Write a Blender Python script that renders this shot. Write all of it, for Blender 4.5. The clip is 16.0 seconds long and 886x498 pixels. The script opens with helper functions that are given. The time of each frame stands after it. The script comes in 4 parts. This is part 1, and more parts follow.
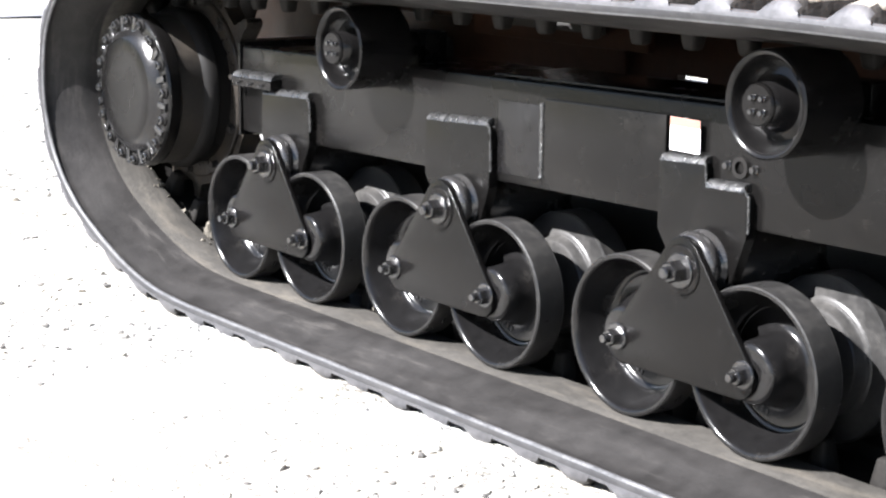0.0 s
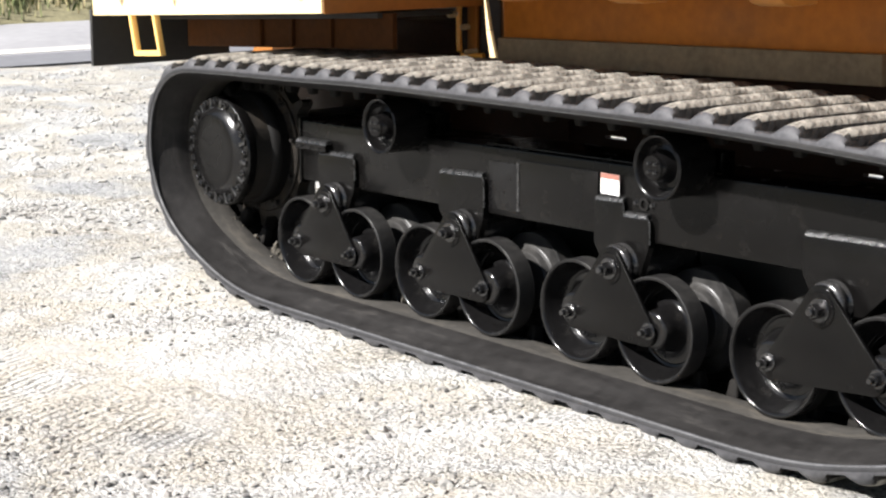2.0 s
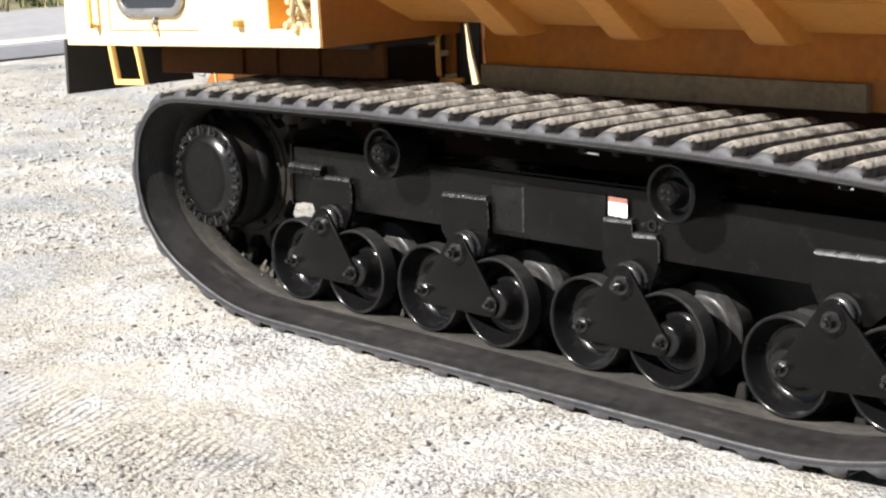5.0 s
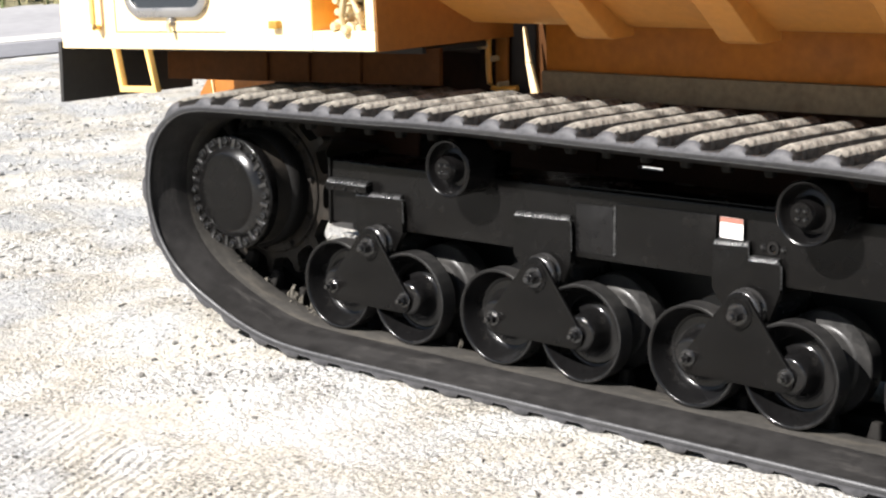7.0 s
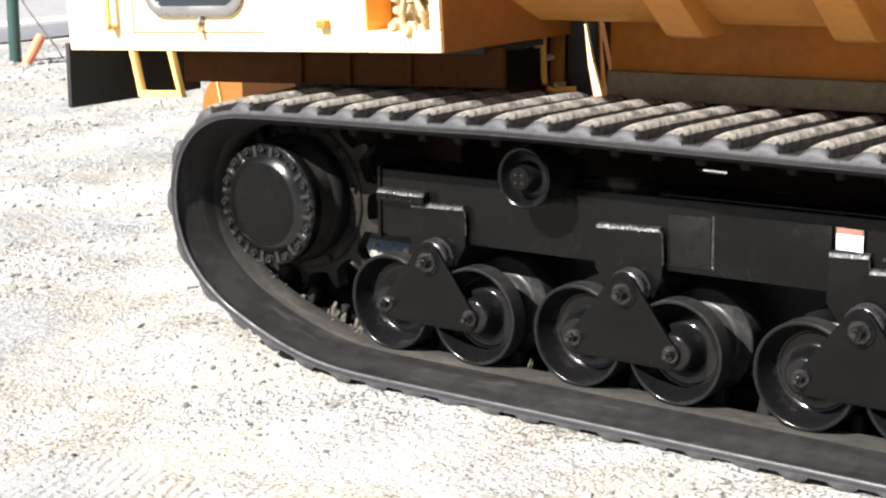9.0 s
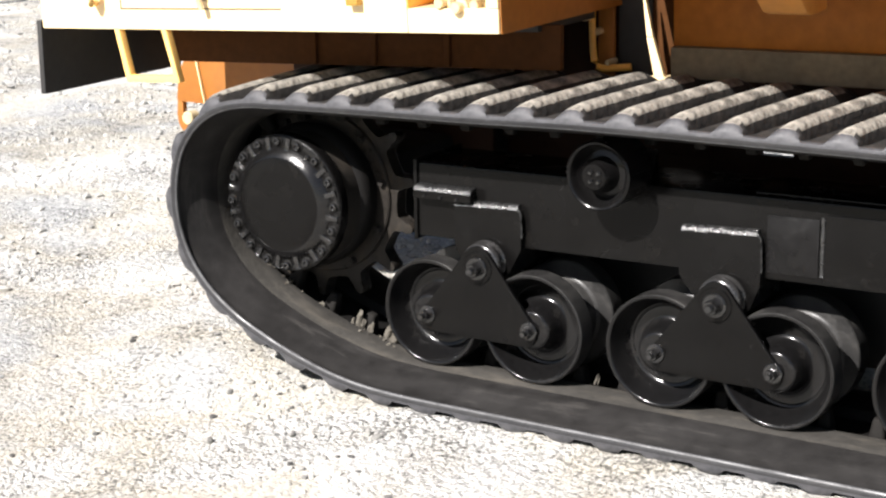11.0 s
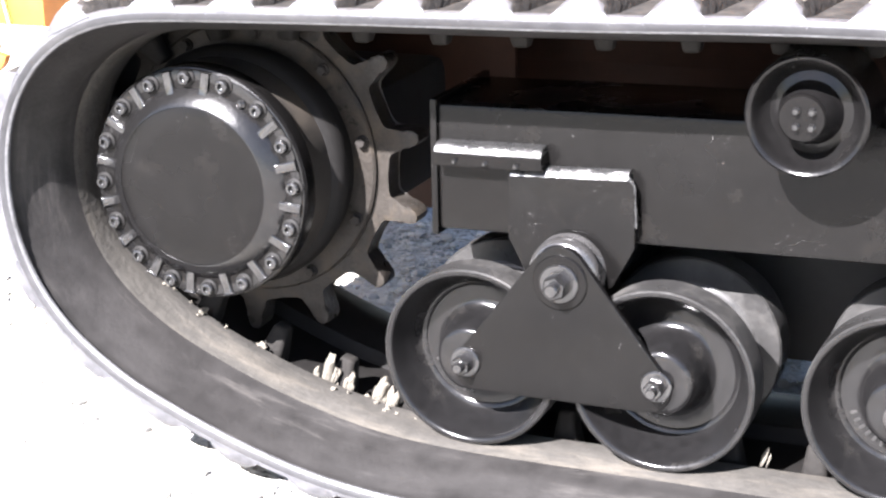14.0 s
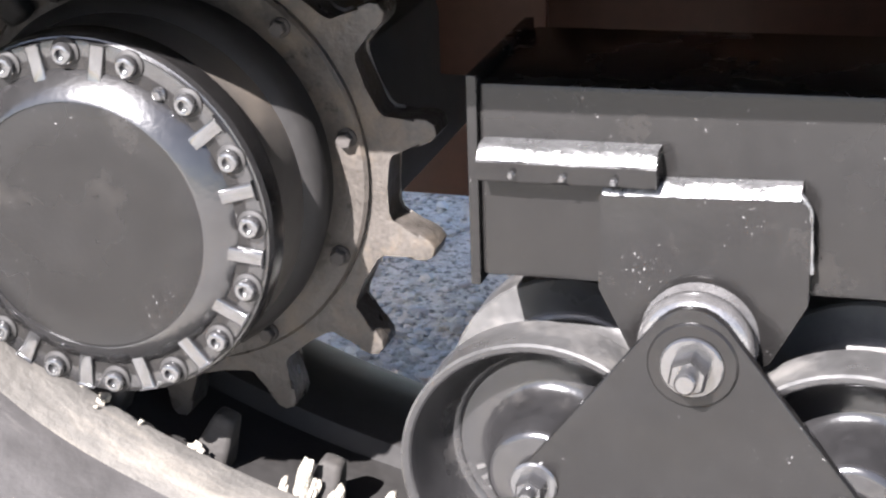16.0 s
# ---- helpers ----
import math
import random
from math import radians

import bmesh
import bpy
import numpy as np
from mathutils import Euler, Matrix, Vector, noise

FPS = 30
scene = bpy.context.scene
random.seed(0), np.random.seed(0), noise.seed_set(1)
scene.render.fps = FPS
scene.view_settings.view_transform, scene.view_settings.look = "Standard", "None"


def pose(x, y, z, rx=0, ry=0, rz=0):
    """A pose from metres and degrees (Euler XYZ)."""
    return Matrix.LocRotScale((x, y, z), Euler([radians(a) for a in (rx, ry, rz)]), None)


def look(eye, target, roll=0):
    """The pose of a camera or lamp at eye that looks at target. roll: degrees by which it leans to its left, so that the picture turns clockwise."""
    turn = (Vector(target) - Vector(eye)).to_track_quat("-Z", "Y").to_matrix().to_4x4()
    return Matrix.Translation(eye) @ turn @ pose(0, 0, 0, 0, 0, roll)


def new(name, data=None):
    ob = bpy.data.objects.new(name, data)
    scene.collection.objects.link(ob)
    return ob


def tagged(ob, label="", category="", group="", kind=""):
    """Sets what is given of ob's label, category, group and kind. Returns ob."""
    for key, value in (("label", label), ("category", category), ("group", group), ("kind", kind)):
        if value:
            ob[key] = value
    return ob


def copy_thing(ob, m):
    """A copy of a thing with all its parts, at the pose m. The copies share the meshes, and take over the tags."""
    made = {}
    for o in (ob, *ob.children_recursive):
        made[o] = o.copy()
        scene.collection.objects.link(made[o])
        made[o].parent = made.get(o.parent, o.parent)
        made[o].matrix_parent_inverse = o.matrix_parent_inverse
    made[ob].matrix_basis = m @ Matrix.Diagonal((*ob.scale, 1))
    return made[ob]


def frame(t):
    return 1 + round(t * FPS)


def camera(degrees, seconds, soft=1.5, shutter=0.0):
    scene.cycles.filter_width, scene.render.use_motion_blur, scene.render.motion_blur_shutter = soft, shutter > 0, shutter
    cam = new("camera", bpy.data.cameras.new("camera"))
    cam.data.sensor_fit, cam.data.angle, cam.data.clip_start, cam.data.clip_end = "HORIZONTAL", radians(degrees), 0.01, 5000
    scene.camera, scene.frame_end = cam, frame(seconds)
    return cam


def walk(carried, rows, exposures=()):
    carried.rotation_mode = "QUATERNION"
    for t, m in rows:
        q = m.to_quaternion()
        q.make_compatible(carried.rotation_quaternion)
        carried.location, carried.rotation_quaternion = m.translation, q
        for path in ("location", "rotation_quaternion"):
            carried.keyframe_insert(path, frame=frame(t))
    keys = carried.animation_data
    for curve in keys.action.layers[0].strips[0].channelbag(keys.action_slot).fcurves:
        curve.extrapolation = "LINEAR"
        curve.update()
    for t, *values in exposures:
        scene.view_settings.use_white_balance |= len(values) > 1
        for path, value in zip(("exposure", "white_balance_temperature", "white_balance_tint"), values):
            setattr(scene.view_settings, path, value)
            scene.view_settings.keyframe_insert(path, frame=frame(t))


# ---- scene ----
cam = camera(27.0, 16.0, soft=2.3)
PATH = [
    (0, (3.920, -2.273, 1.093), (2.337, -1.117, 0.694), 0.6),
    (0.5, (4.250, -2.555, 1.111), (2.666, -1.390, 0.747), 1.0),
    (1, (4.594, -2.869, 1.232), (3.021, -1.692, 0.858), 0.4),
    (1.5, (4.992, -3.279, 1.359), (3.440, -2.076, 0.980), 0.1),
    (2, (5.410, -3.659, 1.491), (3.866, -2.447, 1.107), -0.2),
    (2.5, (5.751, -4.023, 1.697), (4.229, -2.793, 1.283), -1.3),
    (3, (5.762, -4.211, 1.739), (4.263, -2.953, 1.326), -1.1),
    (3.5, (5.784, -4.368, 1.776), (4.305, -3.087, 1.364), -1.1),
    (6, (4.761, -4.410, 1.714), (3.411, -2.993, 1.300), -0.5),
    (6.5, (4.553, -4.453, 1.682), (3.234, -3.005, 1.276), -0.2),
    (7, (4.317, -4.452, 1.683), (3.021, -2.985, 1.271), -0.3),
    (7.5, (4.101, -4.494, 1.680), (2.841, -2.997, 1.265), -0.3),
    (8, (3.881, -4.524, 1.665), (2.658, -2.997, 1.252), -0.3),
    (8.5, (3.709, -4.539, 1.690), (2.509, -2.996, 1.266), -0.4),
    (9, (3.535, -4.535, 1.696), (2.355, -2.978, 1.266), -0.4),
    (11.5, (2.416, -4.213, 1.786), (1.431, -2.556, 1.251), -0.8),
    (12, (2.172, -4.100, 1.749), (1.248, -2.414, 1.197), -0.9),
    (12.5, (1.810, -3.685, 1.624), (0.929, -1.977, 1.067), -1.2),
    (13, (1.489, -3.349, 1.488), (0.644, -1.621, 0.941), -0.9),
    (13.5, (1.235, -3.046, 1.411), (0.442, -1.301, 0.841), -0.9),
    (14, (0.963, -2.698, 1.349), (0.213, -0.942, 0.753), -1.2),
    (14.5, (0.765, -2.471, 1.249), (0.041, -0.698, 0.673), -0.8),
    (15, (0.503, -2.173, 1.180), (-0.118, -0.366, 0.590), -0.5),
    (15.5, (0.426, -1.917, 1.093), (-0.209, -0.109, 0.521), -1.5),
    (16, (0.283, -1.690, 1.202), (-0.279, 0.085, 0.471), -1.9),
]
EXPOSURES = [(0, 2.6, 6150, 12), (0.5, 2.45, 6150, 12), (1, 2.05, 6250, 11), (1.5, 1.65, 6350, 11), (2, 1.3, 6400, 11), (2.5, 1.15, 6450, 11), (3.5, 1.1, 6500, 11), (6, 1.25, 6450, 11), (9, 1.4, 6450, 11), (11.5, 1.31, 6450, 12), (12.5, 1.95, 6450, 13), (13, 2.55, 6350, 14), (14, 3.4, 6150, 16), (14.5, 3.72, 6180, 16), (16, 4.05, 6220, 16)]
walk(cam, [(t, look(eye, target, roll)) for t, eye, target, roll in PATH], EXPOSURES)

# ---- world and light ----
SUN_FROM = Vector((-0.21, -1.0, 0.88)).normalized()
world = bpy.data.worlds.new("sky")
scene.world = world
world.use_nodes = True
wn, wl = world.node_tree.nodes, world.node_tree.links
sky = wn.new("ShaderNodeTexSky")
sky.sky_type = "NISHITA"
sky.sun_disc = False
sky.sun_elevation = math.asin(SUN_FROM.z)
sky.sun_rotation = math.atan2(SUN_FROM.x, SUN_FROM.y)
wl.new(sky.outputs[0], wn["Background"].inputs[0])
wn["Background"].inputs[1].default_value = 0.036
sun = new("sun", bpy.data.lights.new("sun", "SUN"))
sun.data.energy = 5.0
sun.data.angle = radians(0.6)
sun.data.color = (1.0, 0.965, 0.92)
sun.matrix_world = look(SUN_FROM * 20, (0, 0, 0))


# ---- materials ----
def material(name, base, rough=0.5, metal=0.0, vary=0.15, scale=8.0, dust=None, dust_amount=0.0, dust_scale=3.0, bump=0.0, bump_scale=60.0, coat=0.0, rough_vary=0.12, island=0.0, spec=0.5, speck=0.0, streak=0.0):
    """A procedural surface: base colour with two scales of variation, patchy dust, fine relief."""
    m = bpy.data.materials.new(name)
    m.use_nodes = True
    n, l = m.node_tree.nodes, m.node_tree.links
    b = n["Principled BSDF"]
    b.inputs["Metallic"].default_value = metal
    b.inputs["Coat Weight"].default_value = coat
    b.inputs["Specular IOR Level"].default_value = spec
    b.inputs["Coat Roughness"].default_value = 0.12
    tc = n.new("ShaderNodeTexCoord")
    n1, n2 = n.new("ShaderNodeTexNoise"), n.new("ShaderNodeTexNoise")
    n1.inputs["Scale"].default_value, n1.inputs["Detail"].default_value = scale, 6
    n2.inputs["Scale"].default_value, n2.inputs["Detail"].default_value = scale * 9, 4
    where = tc.outputs["Object"]
    if streak:
        run = n.new("ShaderNodeMapping")
        run.inputs["Scale"].default_value = (1.0, streak, 1.0)
        l.new(where, run.inputs["Vector"])
        where = run.outputs[0]
    l.new(where, n1.inputs["Vector"])
    l.new(tc.outputs["Object"], n2.inputs["Vector"])
    add = n.new("ShaderNodeMath")
    add.operation = "ADD"
    l.new(n1.outputs["Fac"], add.inputs[0])
    l.new(n2.outputs["Fac"], add.inputs[1])
    ramp = n.new("ShaderNodeMapRange")
    ramp.inputs[1].default_value, ramp.inputs[2].default_value = 0.65, 1.35
    ramp.inputs[3].default_value, ramp.inputs[4].default_value = 1 - vary, 1 + vary
    l.new(add.outputs[0], ramp.inputs[0])
    mul = n.new("ShaderNodeVectorMath")
    mul.operation = "SCALE"
    mul.inputs[0].default_value = base
    l.new(ramp.outputs[0], mul.inputs["Scale"])
    colour = mul.outputs[0]
    if island:
        info = n.new("ShaderNodeObjectInfo")
        mr = n.new("ShaderNodeMapRange")
        mr.inputs[3].default_value, mr.inputs[4].default_value = 1 - island, 1 + island
        l.new(info.outputs["Random"], mr.inputs[0])
        mul2 = n.new("ShaderNodeVectorMath")
        mul2.operation = "SCALE"
        l.new(colour, mul2.inputs[0])
        l.new(mr.outputs[0], mul2.inputs["Scale"])
        colour = mul2.outputs[0]
    rv = n.new("ShaderNodeMapRange")
    rv.inputs[1].default_value, rv.inputs[2].default_value = 0.3, 0.7
    rv.inputs[3].default_value, rv.inputs[4].default_value = max(0.02, rough - rough_vary), min(1, rough + rough_vary)
    l.new(n1.outputs["Fac"], rv.inputs[0])
    rough_out = rv.outputs[0]
    if dust:
        n3 = n.new("ShaderNodeTexNoise")
        n3.inputs["Scale"].default_value, n3.inputs["Detail"].default_value, n3.inputs["Roughness"].default_value = dust_scale, 9, 0.68
        l.new(where, n3.inputs["Vector"])
        dr = n.new("ShaderNodeMapRange")
        dr.inputs[1].default_value, dr.inputs[2].default_value = 0.62 - 0.35 * dust_amount, 0.85 - 0.25 * dust_amount
        dr.inputs[3].default_value, dr.inputs[4].default_value = 0.0, min(1.0, 0.35 + 0.6 * dust_amount)
        l.new(n3.outputs["Fac"], dr.inputs[0])
        mix = n.new("ShaderNodeMix")
        mix.data_type = "RGBA"
        l.new(dr.outputs[0], mix.inputs["Factor"])
        l.new(colour, mix.inputs["A"])
        mix.inputs["B"].default_value = (*dust, 1)
        colour = mix.outputs["Result"]
        mr2 = n.new("ShaderNodeMix")
        l.new(dr.outputs[0], mr2.inputs["Factor"])
        l.new(rough_out, mr2.inputs["A"])
        mr2.inputs["B"].default_value = 0.9
        rough_out = mr2.outputs["Result"]
    if speck:
        n4, n5 = n.new("ShaderNodeTexNoise"), n.new("ShaderNodeTexNoise")
        n4.inputs["Scale"].default_value, n4.inputs["Detail"].default_value = 300, 2
        n5.inputs["Scale"].default_value, n5.inputs["Detail"].default_value = 9, 3
        l.new(tc.outputs["Object"], n4.inputs["Vector"])
        l.new(tc.outputs["Object"], n5.inputs["Vector"])
        sm = n.new("ShaderNodeMath")
        sm.operation = "MULTIPLY_ADD"
        sm.inputs[1].default_value = 0.45
        l.new(n5.outputs["Fac"], sm.inputs[0])
        l.new(n4.outputs["Fac"], sm.inputs[2])
        sr = n.new("ShaderNodeMapRange")
        sr.inputs[1].default_value, sr.inputs[2].default_value, sr.inputs[4].default_value = 0.985, 1.02, speck
        l.new(sm.outputs[0], sr.inputs[0])
        mix3 = n.new("ShaderNodeMix")
        mix3.data_type = "RGBA"
        l.new(sr.outputs[0], mix3.inputs["Factor"])
        l.new(colour, mix3.inputs["A"])
        mix3.inputs["B"].default_value = (0.36, 0.35, 0.34, 1)
        colour = mix3.outputs["Result"]
    l.new(colour, b.inputs["Base Color"])
    l.new(rough_out, b.inputs["Roughness"])
    if bump:
        nb = n.new("ShaderNodeTexNoise")
        nb.inputs["Scale"].default_value, nb.inputs["Detail"].default_value = bump_scale, 5
        l.new(tc.outputs["Object"], nb.inputs["Vector"])
        bp = n.new("ShaderNodeBump")
        bp.inputs["Strength"].default_value, bp.inputs["Distance"].default_value = bump, 0.01
        l.new(nb.outputs["Fac"], bp.inputs["Height"])
        l.new(bp.outputs[0], b.inputs["Normal"])
    return m


M_BLACK = material("black_paint", (0.0036, 0.0034, 0.0033), 0.24, vary=0.2, scale=5, dust=(0.02, 0.0175, 0.015), dust_amount=0.08, dust_scale=7, bump=0.05, bump_scale=140, rough_vary=0.08, spec=0.16, speck=0.16)
M_WHEEL = material("black_wheel_paint", (0.006, 0.0058, 0.0059), 0.2, spec=0.36, vary=0.3, scale=7, dust=(0.04, 0.037, 0.033), dust_amount=0.17, dust_scale=10, bump=0.05, rough_vary=0.08)
M_PATCHED = material("worn_grey_black_paint", (0.005, 0.0048, 0.005), 0.33, vary=0.35, scale=14, dust=(0.012, 0.0115, 0.011), dust_amount=0.25, dust_scale=20, spec=0.25)
M_ROLLER = material("dull_black_roller_paint", (0.0045, 0.0043, 0.0043), 0.2, vary=0.25, scale=9, dust=(0.02, 0.018, 0.015), dust_amount=0.12, dust_scale=9, bump=0.04, rough_vary=0.06, spec=0.25)
# black boss paint raised in tone, standing in for sun on it
M_BOSS = material("boss_paint_sun_lightened", (0.022, 0.0213, 0.021), 0.2, vary=0.3, scale=20, bump=0.05, spec=0.8)
M_WELD = material("painted_weld", (0.016, 0.016, 0.016), 0.3, vary=0.3, scale=40, bump=0.35, bump_scale=150, coat=0.35, spec=0.7)
M_RUBBER = material("black_rubber", (0.0185, 0.0174, 0.0168), 0.55, vary=0.4, scale=2.2, dust=(0.1, 0.092, 0.084), dust_amount=0.16, dust_scale=4.5, bump=0.1, bump_scale=90, spec=0.2, streak=6.0)
M_LUG = material("dusty_rubber_tread", (0.1, 0.09, 0.076), 0.8, vary=0.7, scale=22, dust=(0.6, 0.56, 0.48), dust_amount=0.6, dust_scale=20, bump=0.8, bump_scale=60)
# dark rubber of gaps and lug sides; the sides' shade is in it
M_LUGSIDE = material("dark_lug_rubber_with_shade", (0.024, 0.0225, 0.0215), 0.8, vary=0.4, scale=12, dust=(0.11, 0.095, 0.08), dust_amount=0.34, dust_scale=20, bump=0.4, spec=0.15)
M_GUIDE = material("dusty_guide_rubber", (0.01, 0.009, 0.008), 0.8, spec=0.2, vary=0.3, scale=14, dust=(0.05, 0.042, 0.034), dust_amount=0.2, dust_scale=14, bump=0.2)
M_STEEL = material("worn_steel", (0.02, 0.018, 0.0165), 0.6, vary=0.25, scale=18, bump=0.1, bump_scale=120, spec=0.12)
M_WORN = material("worn_oily_tooth_steel", (0.022, 0.0195, 0.017), 0.34, vary=0.4, scale=22, dust=(0.07, 0.052, 0.033), dust_amount=0.3, dust_scale=16, bump=0.2, bump_scale=120, spec=0.16)
# dust plus extra lightness, so the inner wheels look sunlit
M_TREAD = material("dusty_lightened_wheel_tread", (0.021, 0.0205, 0.02), 0.36, vary=0.3, scale=9, dust=(0.07, 0.065, 0.058), dust_amount=0.35, dust_scale=9, bump=0.05, spec=0.4)
# casing black, also painted-in shade in belt channel and bolt pockets
M_DARK = material("matt_black_casing_and_shade", (0.0075, 0.007, 0.0066), 0.6, vary=0.3, scale=9, spec=0.15)
M_DRUM = material("dusty_drum_paint", (0.016, 0.014, 0.012), 0.6, vary=0.25, scale=9, dust=(0.055, 0.044, 0.033), dust_amount=0.45, dust_scale=6, spec=0.3)
M_RING = material("satin_black_cover", (0.0055, 0.0053, 0.0053), 0.22, vary=0.2, scale=9, bump=0.06, bump_scale=120, rough_vary=0.05, spec=0.42)
# orange raised to look sunlit, for the recess cheek and hook bar
M_PAINT = material("orange_paint_sunlit", (0.82, 0.4, 0.06), 0.4, vary=0.08, scale=5)
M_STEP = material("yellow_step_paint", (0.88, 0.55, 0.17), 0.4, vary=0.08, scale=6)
# chassis orange-brown with the interior's shade put into the colour
M_INNER = material("inner_paint_with_shade", (0.035, 0.0135, 0.0065), 0.6, vary=0.3, scale=4, spec=0.2)
M_PATH = material("dusty_roller_path_rubber", (0.035, 0.032, 0.0275), 0.8, vary=0.35, scale=4, dust=(0.125, 0.108, 0.084), dust_amount=0.35, dust_scale=5, bump=0.2, bump_scale=90, streak=4.0)
M_EDGE = material("dusty_lug_end_rubber", (0.046, 0.046, 0.05), 0.55, vary=0.35, scale=9, dust=(0.095, 0.092, 0.094), dust_amount=0.35, dust_scale=10, bump=0.15)
M_WALL = material("dull_side_rubber", (0.021, 0.021, 0.0225), 0.6, vary=0.3, scale=4, dust=(0.05, 0.048, 0.046), dust_amount=0.42, dust_scale=5, bump=0.15, bump_scale=70, spec=0.3, streak=6.0)
# pale broken line painted along the belt's crease in place of a highlight
M_RIDGE = material("pale_ridge_highlight", (0.07, 0.07, 0.073), 0.4, vary=0.6, scale=20, dust=(0.025, 0.0245, 0.0245), dust_amount=0.6, dust_scale=9)
M_NUT = material("painted_nut", (0.01, 0.0098, 0.0098), 0.15, vary=0.3, scale=40, spec=0.8)
# one machine paint: pale here for sunlit faces, darker copies for shaded ones
M_YELLOW = material("machine_paint_sunlit", (0.9, 0.69, 0.39), 0.35, vary=0.05, scale=3, bump=0.02, coat=0.3)
# body paint again, with deep shade put into the colour
M_LOWER = material("machine_paint_deep_shade", (0.4, 0.135, 0.017), 0.5, vary=0.2, scale=3, spec=0.2)
# orange-brown with the shade under the body put into the colour
M_SKIRT = material("skirt_paint_with_shade", (0.06, 0.024, 0.008), 0.75, vary=0.25, scale=4, spec=0.08)
# body paint made orange and darker for the bed's shaded underside
M_BED = material("bed_paint_shaded", (0.54, 0.225, 0.043), 0.45, vary=0.12, scale=4, dust=(0.35, 0.23, 0.12), dust_amount=0.1, dust_scale=4, bump=0.05)
# body paint darkened for faces turned from the sun
M_CHASSIS = material("chassis_paint_shaded", (0.29, 0.105, 0.015), 0.55, vary=0.15, scale=4, dust=(0.14, 0.08, 0.035), dust_amount=0.15, dust_scale=4)
M_RAIL = material("dusty_grey_rail", (0.2, 0.155, 0.098), 0.7, vary=0.25, scale=5, dust=(0.25, 0.2, 0.13), dust_amount=0.3, dust_scale=6, spec=0.15)
# black of the flap, also for added panels that stop daylight
M_FLAP = material("black_flap_and_filler", (0.022, 0.021, 0.02), 0.7, vary=0.2, scale=4)
M_SEAM = material("dark_seam", (0.04, 0.025, 0.01), 0.8)
M_TRIM = material("grey_window_seal", (0.32, 0.31, 0.3), 0.3, metal=0.7, vary=0.1)
M_WHITE = material("white_label", (0.8, 0.8, 0.78), 0.5, vary=0.04)
M_RED = material("red_label_band", (0.28, 0.12, 0.09), 0.5, vary=0.05)
M_HYD = material("pale_hydraulic_fitting", (0.62, 0.5, 0.3), 0.35, metal=0.3, vary=0.2, scale=20)
M_BRASS = material("dull_brass", (0.4, 0.24, 0.05), 0.4, metal=0.4, vary=0.2, scale=20)
M_POST = material("dark_green_post_paint", (0.03, 0.07, 0.06), 0.4, vary=0.15)
M_ORANGE = material("faded_orange_plastic", (0.75, 0.25, 0.12), 0.5, vary=0.12)
M_CORD = material("pale_cord", (0.75, 0.68, 0.6), 0.7)
M_GLASS = bpy.data.materials.new("tinted_glass")
M_GLASS.use_nodes = True
M_GLASS.node_tree.nodes["Principled BSDF"].inputs["Base Color"].default_value = (0.02, 0.025, 0.03, 1)
M_GLASS.node_tree.nodes["Principled BSDF"].inputs["Roughness"].default_value = 0.06


# ---- mesh helpers ----
def finish(name, me, mat, parent=None, label="", smooth=35):
    ob = new(name, me)
    me.materials.append(mat)
    if smooth:
        me.shade_smooth()
        me.set_sharp_from_angle(angle=radians(smooth))
    if parent:
        ob.parent = parent
    if label:
        tagged(ob, label)
    return ob


def part(name, bm, mat, parent=None, label="", smooth=35):
    bmesh.ops.recalc_face_normals(bm, faces=bm.faces)
    me = bpy.data.meshes.new(name)
    bm.to_mesh(me)
    bm.free()
    return finish(name, me, mat, parent, label, smooth)


def shared(name, me, parent, m):
    ob = new(name, me)
    ob.parent = parent
    ob.matrix_basis = m
    return ob


def bevel(bm, width, segments=2):
    if width:
        bmesh.ops.bevel(bm, geom=bm.edges[:], offset=width, segments=segments, affect="EDGES", profile=0.6, clamp_overlap=True)
    return bm


def add_box(bm, x0, x1, y0, y1, z0, z1):
    r = bmesh.ops.create_cube(bm, size=1)
    for v in r["verts"]:
        v.co = Vector((x0 + (v.co.x + 0.5) * (x1 - x0), y0 + (v.co.y + 0.5) * (y1 - y0), z0 + (v.co.z + 0.5) * (z1 - z0)))
    return r["verts"]


def box(x0, x1, y0, y1, z0, z1, bev=0.003):
    bm = bmesh.new()
    add_box(bm, x0, x1, y0, y1, z0, z1)
    return bevel(bm, bev)


def add_lathe(bm, profile, cx=0.0, cz=0.0, n=40, closed=False):
    """Turns a profile of (radius, y) round the axis through (cx, cz) along y."""
    rings = []
    for r, y in profile:
        if r < 1e-6:
            rings.append([bm.verts.new((cx, y, cz))])
        else:
            rings.append([bm.verts.new((cx + r * math.cos(2 * math.pi * k / n), y, cz + r * math.sin(2 * math.pi * k / n))) for k in range(n)])
    pairs = list(zip(rings, rings[1:])) + ([(rings[-1], rings[0])] if closed else [])
    for a, b in pairs:
        for k in range(n):
            k2 = (k + 1) % n
            if len(a) == 1 and len(b) == 1:
                continue
            if len(a) == 1:
                bm.faces.new((a[0], b[k2], b[k]))
            elif len(b) == 1:
                bm.faces.new((a[k], a[k2], b[0]))
            else:
                bm.faces.new((a[k], a[k2], b[k2], b[k]))
    return bm


